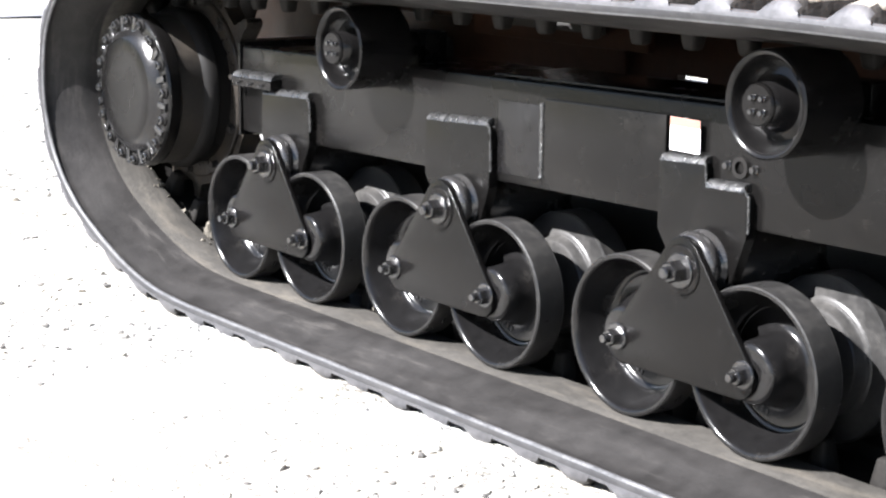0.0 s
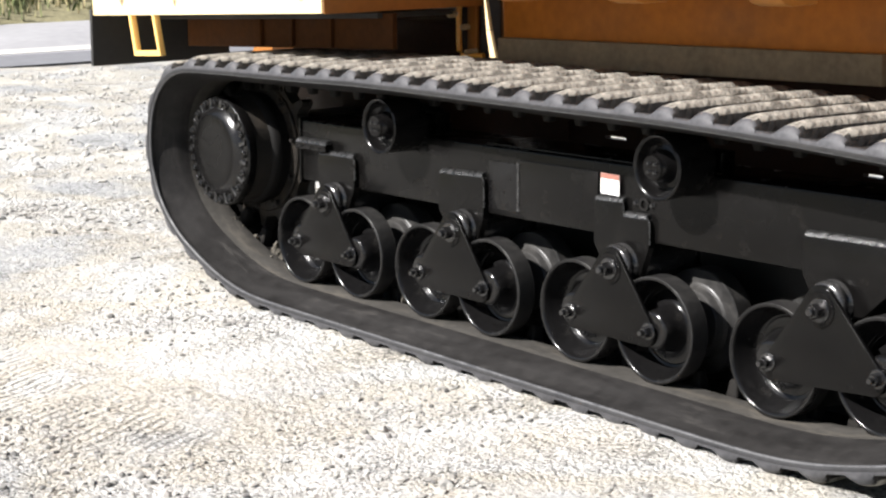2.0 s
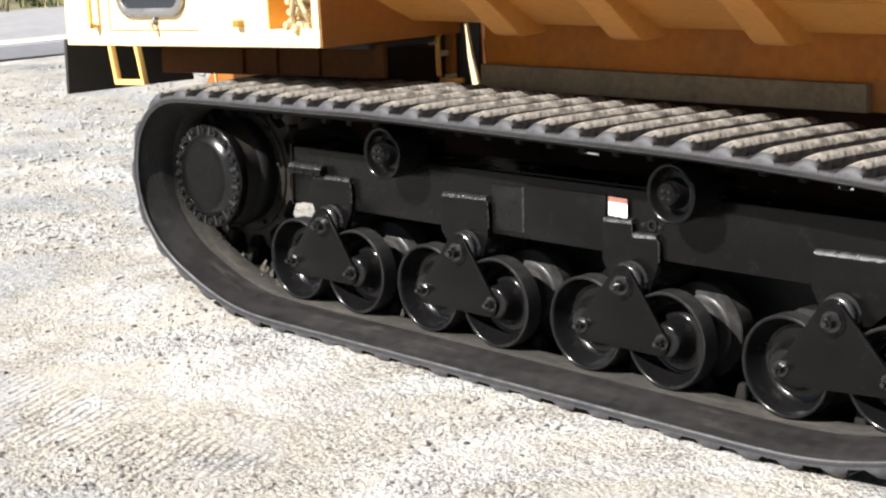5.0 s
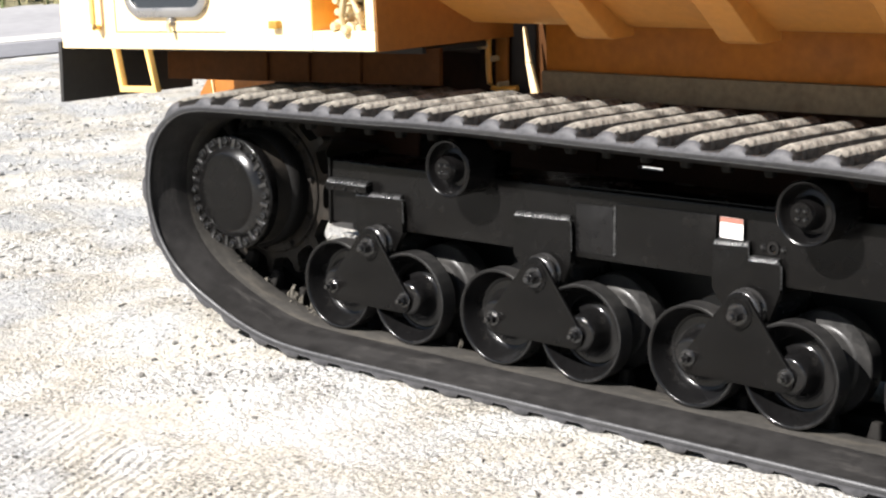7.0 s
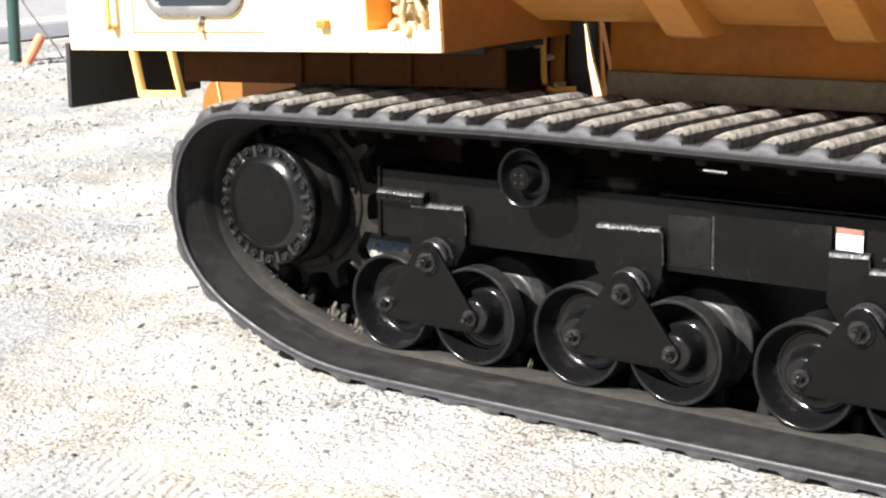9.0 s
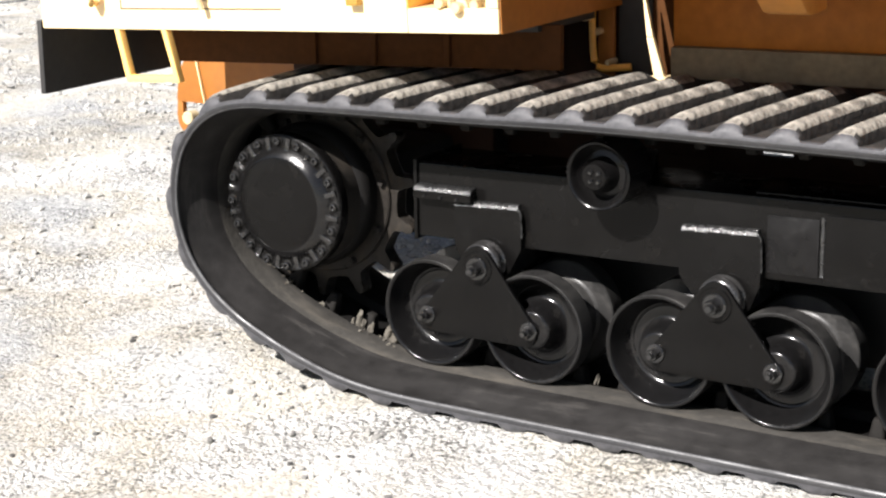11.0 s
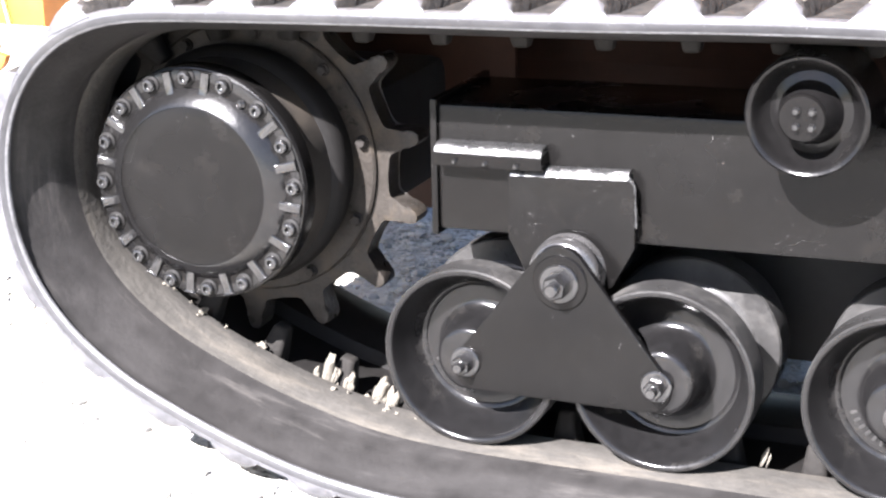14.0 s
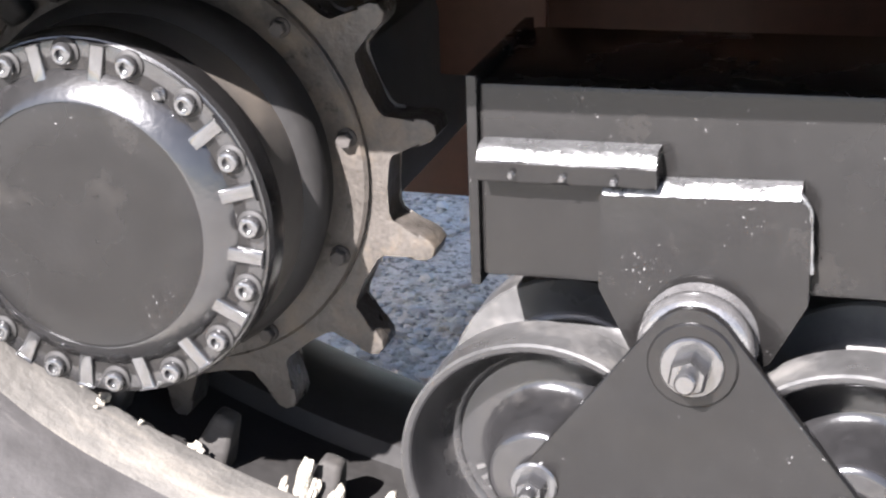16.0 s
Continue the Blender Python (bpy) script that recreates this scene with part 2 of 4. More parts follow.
def round_poly(points, radius, n=5):
    """Rounds the corners of a polygon of (x, z); radius: one for all, or one for each corner."""
    out = []
    k = len(points)
    for i in range(k):
        p, a, b = Vector(points[i]), Vector(points[i - 1]), Vector(points[(i + 1) % k])
        r = radius[i] if isinstance(radius, (list, tuple)) else radius
        u, v = (a - p).normalized(), (b - p).normalized()
        ang = u.angle(v)
        if r <= 0:
            out.append(p)
            continue
        d = min(r / math.tan(ang / 2), 0.48 * (a - p).length, 0.48 * (b - p).length)
        rr = d * math.tan(ang / 2)
        c = p + (u + v).normalized() * (rr / math.sin(ang / 2))
        s, e = p + u * d - c, p + v * d - c
        a0, a1 = math.atan2(s.y, s.x), math.atan2(e.y, e.x)
        da = (a1 - a0 + math.pi) % (2 * math.pi) - math.pi
        out += [c + Vector((math.cos(a0 + da * j / n), math.sin(a0 + da * j / n))) * rr for j in range(n + 1)]
    return out


def add_prism(bm, poly, y0, y1):
    """A plate with the outline poly in x, z, between two depths."""
    a = [bm.verts.new((p[0], y0, p[1])) for p in poly]
    b = [bm.verts.new((p[0], y1, p[1])) for p in poly]
    k = len(poly)
    bm.faces.new(a)
    bm.faces.new(b[::-1])
    for i in range(k):
        bm.faces.new((a[i], b[i], b[(i + 1) % k], a[(i + 1) % k]))
    return bm


def prism(poly, y0, y1, bev=0.002):
    bm = add_prism(bmesh.new(), poly, y0, y1)
    if bev:
        rim = [e for e in bm.edges if abs(e.verts[0].co.y - e.verts[1].co.y) < 1e-6]
        bmesh.ops.bevel(bm, geom=rim, offset=bev, segments=2, affect="EDGES", profile=0.6, clamp_overlap=True)
    return bm


def add_tube(bm, points, radius, n=8, lumps=0.0, seed=0):
    """A round bar along points; lumps: uneven thickness, as of a weld bead."""
    rnd = random.Random(seed)
    pts = [Vector(p) for p in points]
    rings = []
    for i, p in enumerate(pts):
        d = (pts[min(i + 1, len(pts) - 1)] - pts[max(i - 1, 0)]).normalized()
        side = d.orthogonal().normalized()
        up = d.cross(side)
        r = radius * (1 + lumps * rnd.uniform(-1, 1))
        rings.append([bm.verts.new(p + side * r * math.cos(2 * math.pi * k / n) + up * r * math.sin(2 * math.pi * k / n)) for k in range(n)])
    for a, b in zip(rings, rings[1:]):
        for k in range(n):
            bm.faces.new((a[k], a[(k + 1) % n], b[(k + 1) % n], b[k]))
    bm.faces.new(rings[0])
    bm.faces.new(rings[-1][::-1])
    return bm


def line(a, b, step=0.006):
    a, b = Vector(a), Vector(b)
    k = max(2, int((b - a).length / step))
    return [a.lerp(b, i / k) for i in range(k + 1)]


def add_nut(bm, x, y, z, across=0.036, depth=0.022, stud=0.02, washer=0.028, turn=0.0):
    """A hexagon nut on a washer with the stud's end, facing -y; y: the plate's face."""
    add_lathe(bm, [(0.0, y), (washer, y), (washer, y - 0.003), (washer - 0.002, y - 0.005), (0.0, y - 0.005)], x, z, 24)
    r = across / math.sqrt(3)
    ring = [(r, y - 0.005), (r, y - 0.005 - depth * 0.85), (r * 0.86, y - 0.005 - depth)]
    rows = [[bm.verts.new((x + q * math.cos(turn + k * math.pi / 3), yy, z + q * math.sin(turn + k * math.pi / 3))) for k in range(6)] for q, yy in ring]
    for a, b in zip(rows, rows[1:]):
        for k in range(6):
            bm.faces.new((a[k], a[(k + 1) % 6], b[(k + 1) % 6], b[k]))
    bm.faces.new(rows[-1])
    e = y - 0.005 - depth
    if stud:
        add_lathe(bm, [(across * 0.31, e + 0.004), (across * 0.31, e - stud + 0.003), (across * 0.25, e - stud), (0.0, e - stud)], x, z, 14)
    return bm


# ---- ground ----
GROUND = -0.042
ground_mat = bpy.data.materials.new("pale_gravel")
ground_mat.use_nodes = True
gn, gl = ground_mat.node_tree.nodes, ground_mat.node_tree.links
gb = gn["Principled BSDF"]
gb.inputs["Roughness"].default_value = 0.95
gtc = gn.new("ShaderNodeTexCoord")


def noise_node(nodes, links, coord, scale, detail=6, rough=0.6):
    t = nodes.new("ShaderNodeTexNoise")
    t.inputs["Scale"].default_value, t.inputs["Detail"].default_value, t.inputs["Roughness"].default_value = scale, detail, rough
    links.new(coord.outputs["Object"], t.inputs["Vector"])
    return t


def ramp_node(nodes, links, source, stops):
    r = nodes.new("ShaderNodeValToRGB")
    while len(r.color_ramp.elements) < len(stops):
        r.color_ramp.elements.new(0.5)
    for e, (p, c) in zip(r.color_ramp.elements, stops):
        e.position, e.color = p, (*c, 1)
    links.new(source, r.inputs[0])
    return r


g_big = noise_node(gn, gl, gtc, 0.85, 8, 0.6)
g_col = ramp_node(gn, gl, g_big.outputs["Fac"], [(0.3, (0.3, 0.305, 0.305)), (0.42, (0.39, 0.39, 0.38)), (0.5, (0.44, 0.41, 0.35)), (0.58, (0.52, 0.515, 0.495)), (0.72, (0.48, 0.445, 0.385))])
g_vor = gn.new("ShaderNodeTexVoronoi")
g_vor.inputs["Scale"].default_value = 75
gl.new(gtc.outputs["Object"], g_vor.inputs["Vector"])
g_vc = gn.new("ShaderNodeMapRange")
g_sep = gn.new("ShaderNodeSeparateColor")
gl.new(g_vor.outputs["Color"], g_sep.inputs[0])
g_vc.inputs[3].default_value, g_vc.inputs[4].default_value = 0.78, 1.13
gl.new(g_sep.outputs[0], g_vc.inputs[0])
g_mul = gn.new("ShaderNodeVectorMath")
g_mul.operation = "SCALE"
gl.new(g_col.outputs[0], g_mul.inputs[0])
gl.new(g_vc.outputs[0], g_mul.inputs["Scale"])
g_fine = noise_node(gn, gl, gtc, 34, 6, 0.66)
g_add = gn.new("ShaderNodeMath")
g_add.operation = "MULTIPLY_ADD"
g_add.inputs[1].default_value = -0.35
gl.new(g_vor.outputs["Distance"], g_add.inputs[0])
gl.new(g_fine.outputs["Fac"], g_add.inputs[2])
g_vor2 = gn.new("ShaderNodeTexVoronoi")
g_vor2.inputs["Scale"].default_value = 21
gl.new(gtc.outputs["Object"], g_vor2.inputs["Vector"])
g_add2 = gn.new("ShaderNodeMath")
g_add2.operation = "MULTIPLY_ADD"
g_add2.inputs[1].default_value = -0.42
gl.new(g_vor2.outputs["Distance"], g_add2.inputs[0])
gl.new(g_add.outputs[0], g_add2.inputs[2])
g_bump = gn.new("ShaderNodeBump")
g_bump.inputs["Strength"].default_value, g_bump.inputs["Distance"].default_value = 1.0, 0.026


def math_node(op, a, b=None):
    """A math node on two sockets or numbers of the ground material."""
    node = gn.new("ShaderNodeMath")
    node.operation = op
    for k, value in enumerate((a, b)):
        if value is None:
            continue
        if isinstance(value, (int, float)):
            node.inputs[k].default_value = value
        else:
            gl.new(value, node.inputs[k])
    return node.outputs[0]


# prints of an earlier track pass: fine cross ribs in a band beside the machine
g_xyz = gn.new("ShaderNodeSeparateXYZ")
gl.new(gtc.outputs["Object"], g_xyz.inputs[0])
g_wob = noise_node(gn, gl, gtc, 5.0, 3, 0.5)
g_phase = math_node("ADD", math_node("MULTIPLY", g_xyz.outputs[0], 150.0), math_node("ADD", math_node("MULTIPLY", g_xyz.outputs[1], 75.0), math_node("MULTIPLY", g_wob.outputs["Fac"], 9.0)))
g_band = math_node("MULTIPLY", math_node("LESS_THAN", math_node("ABSOLUTE", math_node("ADD", g_xyz.outputs[1], 1.27)), 0.23), math_node("LESS_THAN", math_node("ABSOLUTE", math_node("ADD", g_xyz.outputs[0], -0.2)), 0.85))
g_worn = math_node("GREATER_THAN", noise_node(gn, gl, gtc, 3.1, 3, 0.6).outputs["Fac"], 0.44)
g_print = math_node("MULTIPLY", math_node("SINE", g_phase), math_node("MULTIPLY", math_node("MULTIPLY", g_band, g_worn), 0.19))
gl.new(math_node("ADD", g_add2.outputs[0], g_print), g_bump.inputs["Height"])
# dark specks in loose patches: grit and pebble shadows put into the colour
g_grit_shade = noise_node(gn, gl, gtc, 70, 3, 0.6)
g_where = noise_node(gn, gl, gtc, 2.2, 4, 0.6)
g_sum = math_node("ADD", g_grit_shade.outputs["Fac"], math_node("MULTIPLY", g_where.outputs["Fac"], 0.55))
g_dark = gn.new("ShaderNodeMapRange")
g_dark.inputs[1].default_value, g_dark.inputs[2].default_value, g_dark.inputs[3].default_value, g_dark.inputs[4].default_value = 0.825, 0.93, 1.0, 0.3
gl.new(g_sum, g_dark.inputs[0])
g_grey = gn.new("ShaderNodeVectorMath")
g_grey.operation = "SCALE"
gl.new(g_mul.outputs[0], g_grey.inputs[0])
gl.new(g_dark.outputs[0], g_grey.inputs["Scale"])
gl.new(g_grey.outputs[0], gb.inputs["Base Color"])
g_rough = noise_node(gn, gl, gtc, 1.6, 4, 0.55)
g_str = gn.new("ShaderNodeMapRange")
g_str.inputs[1].default_value, g_str.inputs[2].default_value, g_str.inputs[3].default_value, g_str.inputs[4].default_value = 0.38, 0.62, 0.4, 1.0
gl.new(g_rough.outputs["Fac"], g_str.inputs[0])
gl.new(g_str.outputs[0], g_bump.inputs["Strength"])
gl.new(g_bump.outputs[0], gb.inputs["Normal"])


def ground_height(x, y):
    """Low swells, deepest away from the machine, which stands on level ground."""
    near = 1.0 if y < -0.35 or x < -1.2 else 0.0
    fade = min(1.0, max(0.0, max(-0.35 - y, -1.2 - x) / 0.5)) * near
    berm = 0.067 * math.exp(-(((y - 0.08) / 0.4) ** 4)) * math.exp(-(((x + 0.88) / 0.46) ** 4)) * (0.92 + 0.16 * noise.noise((x * 6.0, y * 6.0, 1.0)))
    heap = 0.019 * math.exp(-(((y + 0.11) / 0.1) ** 2)) * (1.0 + 0.9 * noise.noise((x * 9.0, 4.0, y * 5.0))) if -0.5 < x < 2.9 else 0.0
    return berm + heap + fade * (0.022 * noise.noise((x * 0.9, y * 0.9, 3.1)) + 0.008 * noise.noise((x * 4.1, y * 4.1, 7.7)))


def axis_steps(fine0, fine1, step, far):
    """Coordinates: fine between two values, growing coarser out to far on both sides."""
    out = [fine0 + i * step for i in range(int((fine1 - fine0) / step) + 1)]
    d, a, b = step, [], []
    while fine0 - (a[-1] if a else fine0) < far:
        d *= 1.35
        a.append((a[-1] if a else fine0) - d)
    d = step
    while (b[-1] if b else fine1) - fine1 < far:
        d *= 1.35
        b.append((b[-1] if b else fine1) + d)
    return a[::-1] + out + b


gx, gy = axis_steps(-5, 4, 0.05, 900), axis_steps(-4, 1.5, 0.04, 900)
gv = [(x, y, GROUND + ground_height(x, y) * (1 if abs(x) < 30 and abs(y) < 30 else 0)) for y in gy for x in gx]
gw = len(gx)
gf = [(j * gw + i, j * gw + i + 1, (j + 1) * gw + i + 1, (j + 1) * gw + i) for j in range(len(gy) - 1) for i in range(gw - 1)]
me = bpy.data.meshes.new("ground")
me.from_pydata(gv, [], gf)
tagged(finish("ground", me, ground_mat), "pale dusty gravel yard with loose stones", "ground", kind="structure")


def stones(name, count, x0, x1, y0, y1, small, large, colours, seed, label, gather=0.0):
    """Loose stones strewn over the ground, in one mesh."""
    rs = np.random.RandomState(seed)
    bm = bmesh.new()
    bmesh.ops.create_icosphere(bm, subdivisions=1, radius=1)
    base = np.array([v.co for v in bm.verts])
    tri = np.array([[v.index for v in f.verts] for f in bm.faces])
    bm.free()
    px, py = rs.uniform(x0, x1, count * 2), rs.uniform(y0, y1, count * 2)
    dense = np.array([noise.noise((p * 1.1, q * 1.6, 9.0)) + 0.5 * noise.noise((p * 4.0, q * 5.0, 2.0)) for p, q in zip(px, py)])
    keep = ~((py > -0.12) & (py < 0.5) & (px > -0.75)) & ~((py > -0.16) & (py < 0.5) & (px > -0.35)) & (dense > gather + rs.uniform(-0.55, 0.35, count * 2) * (1 - 2 * gather))
    px, py = px[keep][:count], py[keep][:count]
    k = len(px)
    size = small * (large / small) ** (rs.uniform(0, 1, k) ** 3.2)
    shape = base[None] * (1 + rs.uniform(-0.3, 0.3, (k, len(base), 1)))
    shape = shape * (size[:, None] * rs.uniform(0.65, 1.35, (k, 3)))[:, None] * np.array([1, 1, 0.62])
    a = rs.uniform(0, 6.28, k)
    c, s = np.cos(a)[:, None], np.sin(a)[:, None]
    xr, yr = shape[..., 0] * c - shape[..., 1] * s, shape[..., 0] * s + shape[..., 1] * c
    h = np.array([ground_height(p, q) for p, q in zip(px, py)])
    v = np.stack([xr + px[:, None], yr + py[:, None], shape[..., 2] + (GROUND + h + size * 0.22)[:, None]], -1).reshape(-1, 3)
    f = (tri[None] + (np.arange(k) * len(base))[:, None, None]).reshape(-1, 3)
    m = bpy.data.materials.new(name)
    m.use_nodes = True
    n, l = m.node_tree.nodes, m.node_tree.links
    geo = n.new("ShaderNodeNewGeometry")
    ramp = ramp_node(n, l, geo.outputs["Random Per Island"], colours)
    l.new(ramp.outputs[0], n["Principled BSDF"].inputs["Base Color"])
    n["Principled BSDF"].inputs["Roughness"].default_value = 0.9
    me = bpy.data.meshes.new(name)
    me.from_pydata(v.tolist(), [], f.tolist())
    tagged(finish(name, me, m, smooth=0), label, "gravel", kind="stuff")


STONE = [(0.0, (0.24, 0.235, 0.225)), (0.1, (0.31, 0.305, 0.29)), (0.5, (0.36, 0.35, 0.325)), (0.85, (0.41, 0.395, 0.36)), (1.0, (0.48, 0.47, 0.445))]
stones("loose_gravel", 20000, -3.6, 2.9, -2.6, 1.2, 0.003, 0.0105, STONE, 5, "pale grey and tan loose gravel on the yard")
stones("clods", 6000, -3.4, 2.9, -2.4, 1.2, 0.006, 0.017, [(0.0, (0.2, 0.195, 0.185)), (0.5, (0.31, 0.3, 0.275)), (1.0, (0.42, 0.4, 0.37))], 8, "crumbled clods and larger stones in the gravel", 0.3)
stones("far_gravel", 12000, -9.0, -2.0, -2.0, 7.0, 0.007, 0.024, STONE, 6, "pale gravel strewn further out on the yard")
stones("shaded_gravel", 3500, -1.7, 0.4, 0.55, 2.2, 0.006, 0.02, STONE, 9, "gravel lying in the shade under the machine")
# a few real dark stones, the rest added as shadows between pebbles
stones("dark_stones_and_shadows", 2400, -3.6, 2.6, -2.4, 0.2, 0.003, 0.013, [(0.0, (0.05, 0.048, 0.046)), (0.5, (0.1, 0.097, 0.093)), (1.0, (0.2, 0.19, 0.18))], 7, "scattered dark stones, many standing in for small shadows", 0.1)

# ---- the carrier ----
carrier = tagged(new("crawler_carrier"), "yellow rubber-tracked dump carrier with black undercarriage on gravel", "crawler carrier")

# rubber track: inner surface of the belt, clockwise from the top left
HUB = (-0.645, 0.505)
IDLER = (3.05, 0.475)


loop = [(-0.65, 0.768), (-0.4, 0.777), (-0.13, 0.784), (0.12, 0.79), (0.34, 0.8), (0.6, 0.804), (0.9, 0.806), (1.3, 0.807), (1.72, 0.812), (2.0, 0.81), (2.4, 0.8), (2.75, 0.785)]
loop += [(IDLER[0] + 0.31 * math.cos(a), IDLER[1] + 0.31 * math.sin(a)) for a in (math.radians(80 - 12 * k) for k in range(13))]
loop += [(2.86, 0.205), (2.68, 0.142), (2.52, 0.102), (2.4, 0.078), (2.27, 0.064), (2.1, 0.06)] + [(2.0 - 0.2 * k, 0.06) for k in range(11)] + [(-0.12, 0.06)]
# the long sweep up round the sprocket
loop += [(-0.2, 0.062), (-0.28, 0.067), (-0.36, 0.078), (-0.44, 0.096), (-0.54, 0.126), (-0.635, 0.163), (-0.73, 0.207), (-0.81, 0.26), (-0.868, 0.32), (-0.905, 0.385), (-0.923, 0.455), (-0.927, 0.525), (-0.915, 0.595), (-0.888, 0.655), (-0.845, 0.706), (-0.785, 0.743), (-0.72, 0.761)]


def resample(points, count):
    """Even steps along a closed line, with its corners softened."""
    p = [Vector(q) for q in points]
    for _ in range(2):
        p = [q for i in range(len(p)) for q in (p[i].lerp(p[(i + 1) % len(p)], 0.25), p[i].lerp(p[(i + 1) % len(p)], 0.75))]
    seg = [(p[(i + 1) % len(p)] - p[i]).length for i in range(len(p))]
    total, out, i, gone = sum(seg), [], 0, 0.0
    for k in range(count):
        want = total * k / count
        while gone + seg[i] < want:
            gone += seg[i]
            i += 1
        out.append(p[i].lerp(p[(i + 1) % len(p)], (want - gone) / seg[i]))
    return out


PITCHES = 63
belt = resample(loop, PITCHES * 5)


def belt_frame(i):
    """Point, direction and outward normal of the belt at a step."""
    k = len(belt)
    d = (belt[(i + 1) % k] - belt[(i - 1) % k]).normalized()
    return belt[i % k], d, Vector((-d.y, d.x))


SECTION = [(0.078, 0.0), (0.135, 0.0), (0.142, 0.004), (0.147, 0.03), (0.32, 0.03), (0.326, 0.003), (0.332, 0.0), (0.45, 0.0), (0.51, 0.012), (0.55, 0.03), (0.552, 0.046), (0.535, 0.062), (0.23, 0.062), (-0.05, 0.063), (-0.09, 0.068), (-0.109, 0.0705), (-0.1165, 0.067), (-0.1185, 0.059), (-0.1165, 0.0475), (-0.113, 0.0435), (-0.1085, 0.0425), (-0.104, 0.0455), (-0.099, 0.0465), (-0.087, 0.043), (-0.055, 0.0325), (-0.02, 0.019), (0.035, 0.005)]
bm = bmesh.new()
rows = []
for i in range(len(belt)):
    p, d, nrm = belt_frame(i)
    wob = 0.0015 * noise.noise((i * 0.35, 0.0, 0.0))
    rows.append([bm.verts.new((p.x + nrm.x * h, y + (wob if y < 0 else 0), p.y + nrm.y * h)) for y, h in SECTION])
for i in range(len(rows)):
    a, b = rows[i], rows[(i + 1) % len(rows)]
    for k in range(len(SECTION)):
        k2 = (k + 1) % len(SECTION)
        bm.faces.new((a[k], a[k2], b[k2], b[k])).material_index = 1 if k < 2 or k == len(SECTION) - 1 else 4 if k <= 9 else 5 if k in (11, 12, 13, 14) else 2 if k in (15, 16) else 6 if k in (18, 19) else 3 if 15 <= k <= 17 else 0
rubber_track = part("rubber_track", bm, M_RUBBER, carrier, "wide dusty black rubber track belt")
rubber_track.data.materials.append(M_PATH)
rubber_track.data.materials.append(M_EDGE)
rubber_track.data.materials.append(M_WALL)
# black channel: the hub's shade put into the rubber's colour
rubber_track.data.materials.append(M_DARK)
rubber_track.data.materials.append(M_LUGSIDE)
rubber_track.data.materials.append(M_RIDGE)

# tread lug: local x along the belt, y across, z outward
bm = bmesh.new()
LUG_ROWS = ((-0.1185, 0.0, 0.046, 0.043), (-0.1175, 0.012, 0.044, 0.037), (-0.112, 0.024, 0.042, 0.03), (-0.1, 0.034, 0.043, 0.027), (-0.08, 0.0405, 0.04, 0.0225), (-0.05, 0.0445, 0.038, 0.021), (0.05, 0.047, 0.037, 0.02), (0.2, 0.048, 0.037, 0.02), (0.38, 0.048, 0.037, 0.02), (0.47, 0.045, 0.037, 0.02), (0.51, 0.03, 0.039, 0.024), (0.542, 0.002, 0.045, 0.030))
for y, z, w0, w1 in LUG_ROWS:
    skew = 0.10 * (y + 0.09)
    for xx, zz in ((-w0, -0.006), (-w1 - 0.007, z * 0.64), (-w1 * 0.84, z * 0.9), (-w1 * 0.36, z), (w1 * 0.36, z), (w1 * 0.84, z * 0.9), (w1 + 0.007, z * 0.64), (w0, -0.006)):
        bm.verts.new((xx + skew, y + 0.0012 * noise.noise((xx * 60, y * 30, 4.0)), zz + 0.062))
bm.verts.ensure_lookup_table()
for r in range(len(LUG_ROWS) - 1):
    for c in range(7):
        a = r * 8 + c
        bm.faces.new((bm.verts[a], bm.verts[a + 1], bm.verts[a + 9], bm.verts[a + 8]))
bm.normal_update()
if sum(f.normal.z for f in bm.faces) < 0:
    bmesh.ops.reverse_faces(bm, faces=bm.faces[:])
lug_mesh = bpy.data.meshes.new("tread_lug")
bm.to_mesh(lug_mesh)
bm.free()
lug_mesh.materials.append(M_LUG)
lug_mesh.materials.append(M_LUGSIDE)
lug_mesh.materials.append(M_EDGE)
# pale dusty tops; side faces take the rubber darkened for shade
for f in lug_mesh.polygons:
    f.material_index = 2 if f.center.y < -0.095 and abs(f.normal.x) < 0.75 else 0 if f.center.z > 0.091 and f.center.y > -0.095 else 1
lug_mesh.shade_smooth()
lug_mesh.set_sharp_from_angle(angle=radians(75))

# guide lug on the inside: two stubby horns
bm = bmesh.new()
for y0 in (0.155,):
    vs = add_box(bm, -0.026, 0.026, y0, y0 + 0.05, -0.04, 0.034)
    for v in vs:
        if v.co.z < -0.02:
            v.co.x *= 0.55
            v.co.y = y0 + 0.0275 + (v.co.y - y0 - 0.0275) * 0.6
bevel(bm, 0.008, 2)
guide_mesh = bpy.data.meshes.new("guide_lug")
bm.to_mesh(guide_mesh)
bm.free()
guide_mesh.materials.append(M_GUIDE)
guide_mesh.shade_smooth()

for k in range(PITCHES):
    p, d, nrm = belt_frame(k * 5 + 2)
    m = Matrix(((d.x, 0, nrm.x, p.x), (0, 1, 0, 0), (d.y, 0, nrm.y, p.y), (0, 0, 0, 1)))
    shared("tread_lug", lug_mesh, rubber_track, m)
    p, d, nrm = belt_frame(k * 5)
    m = Matrix(((d.x, 0, nrm.x, p.x), (0, 1, 0, 0), (d.y, 0, nrm.y, p.y), (0, 0, 0, 1)))
    shared("guide_lug", guide_mesh, rubber_track, m)

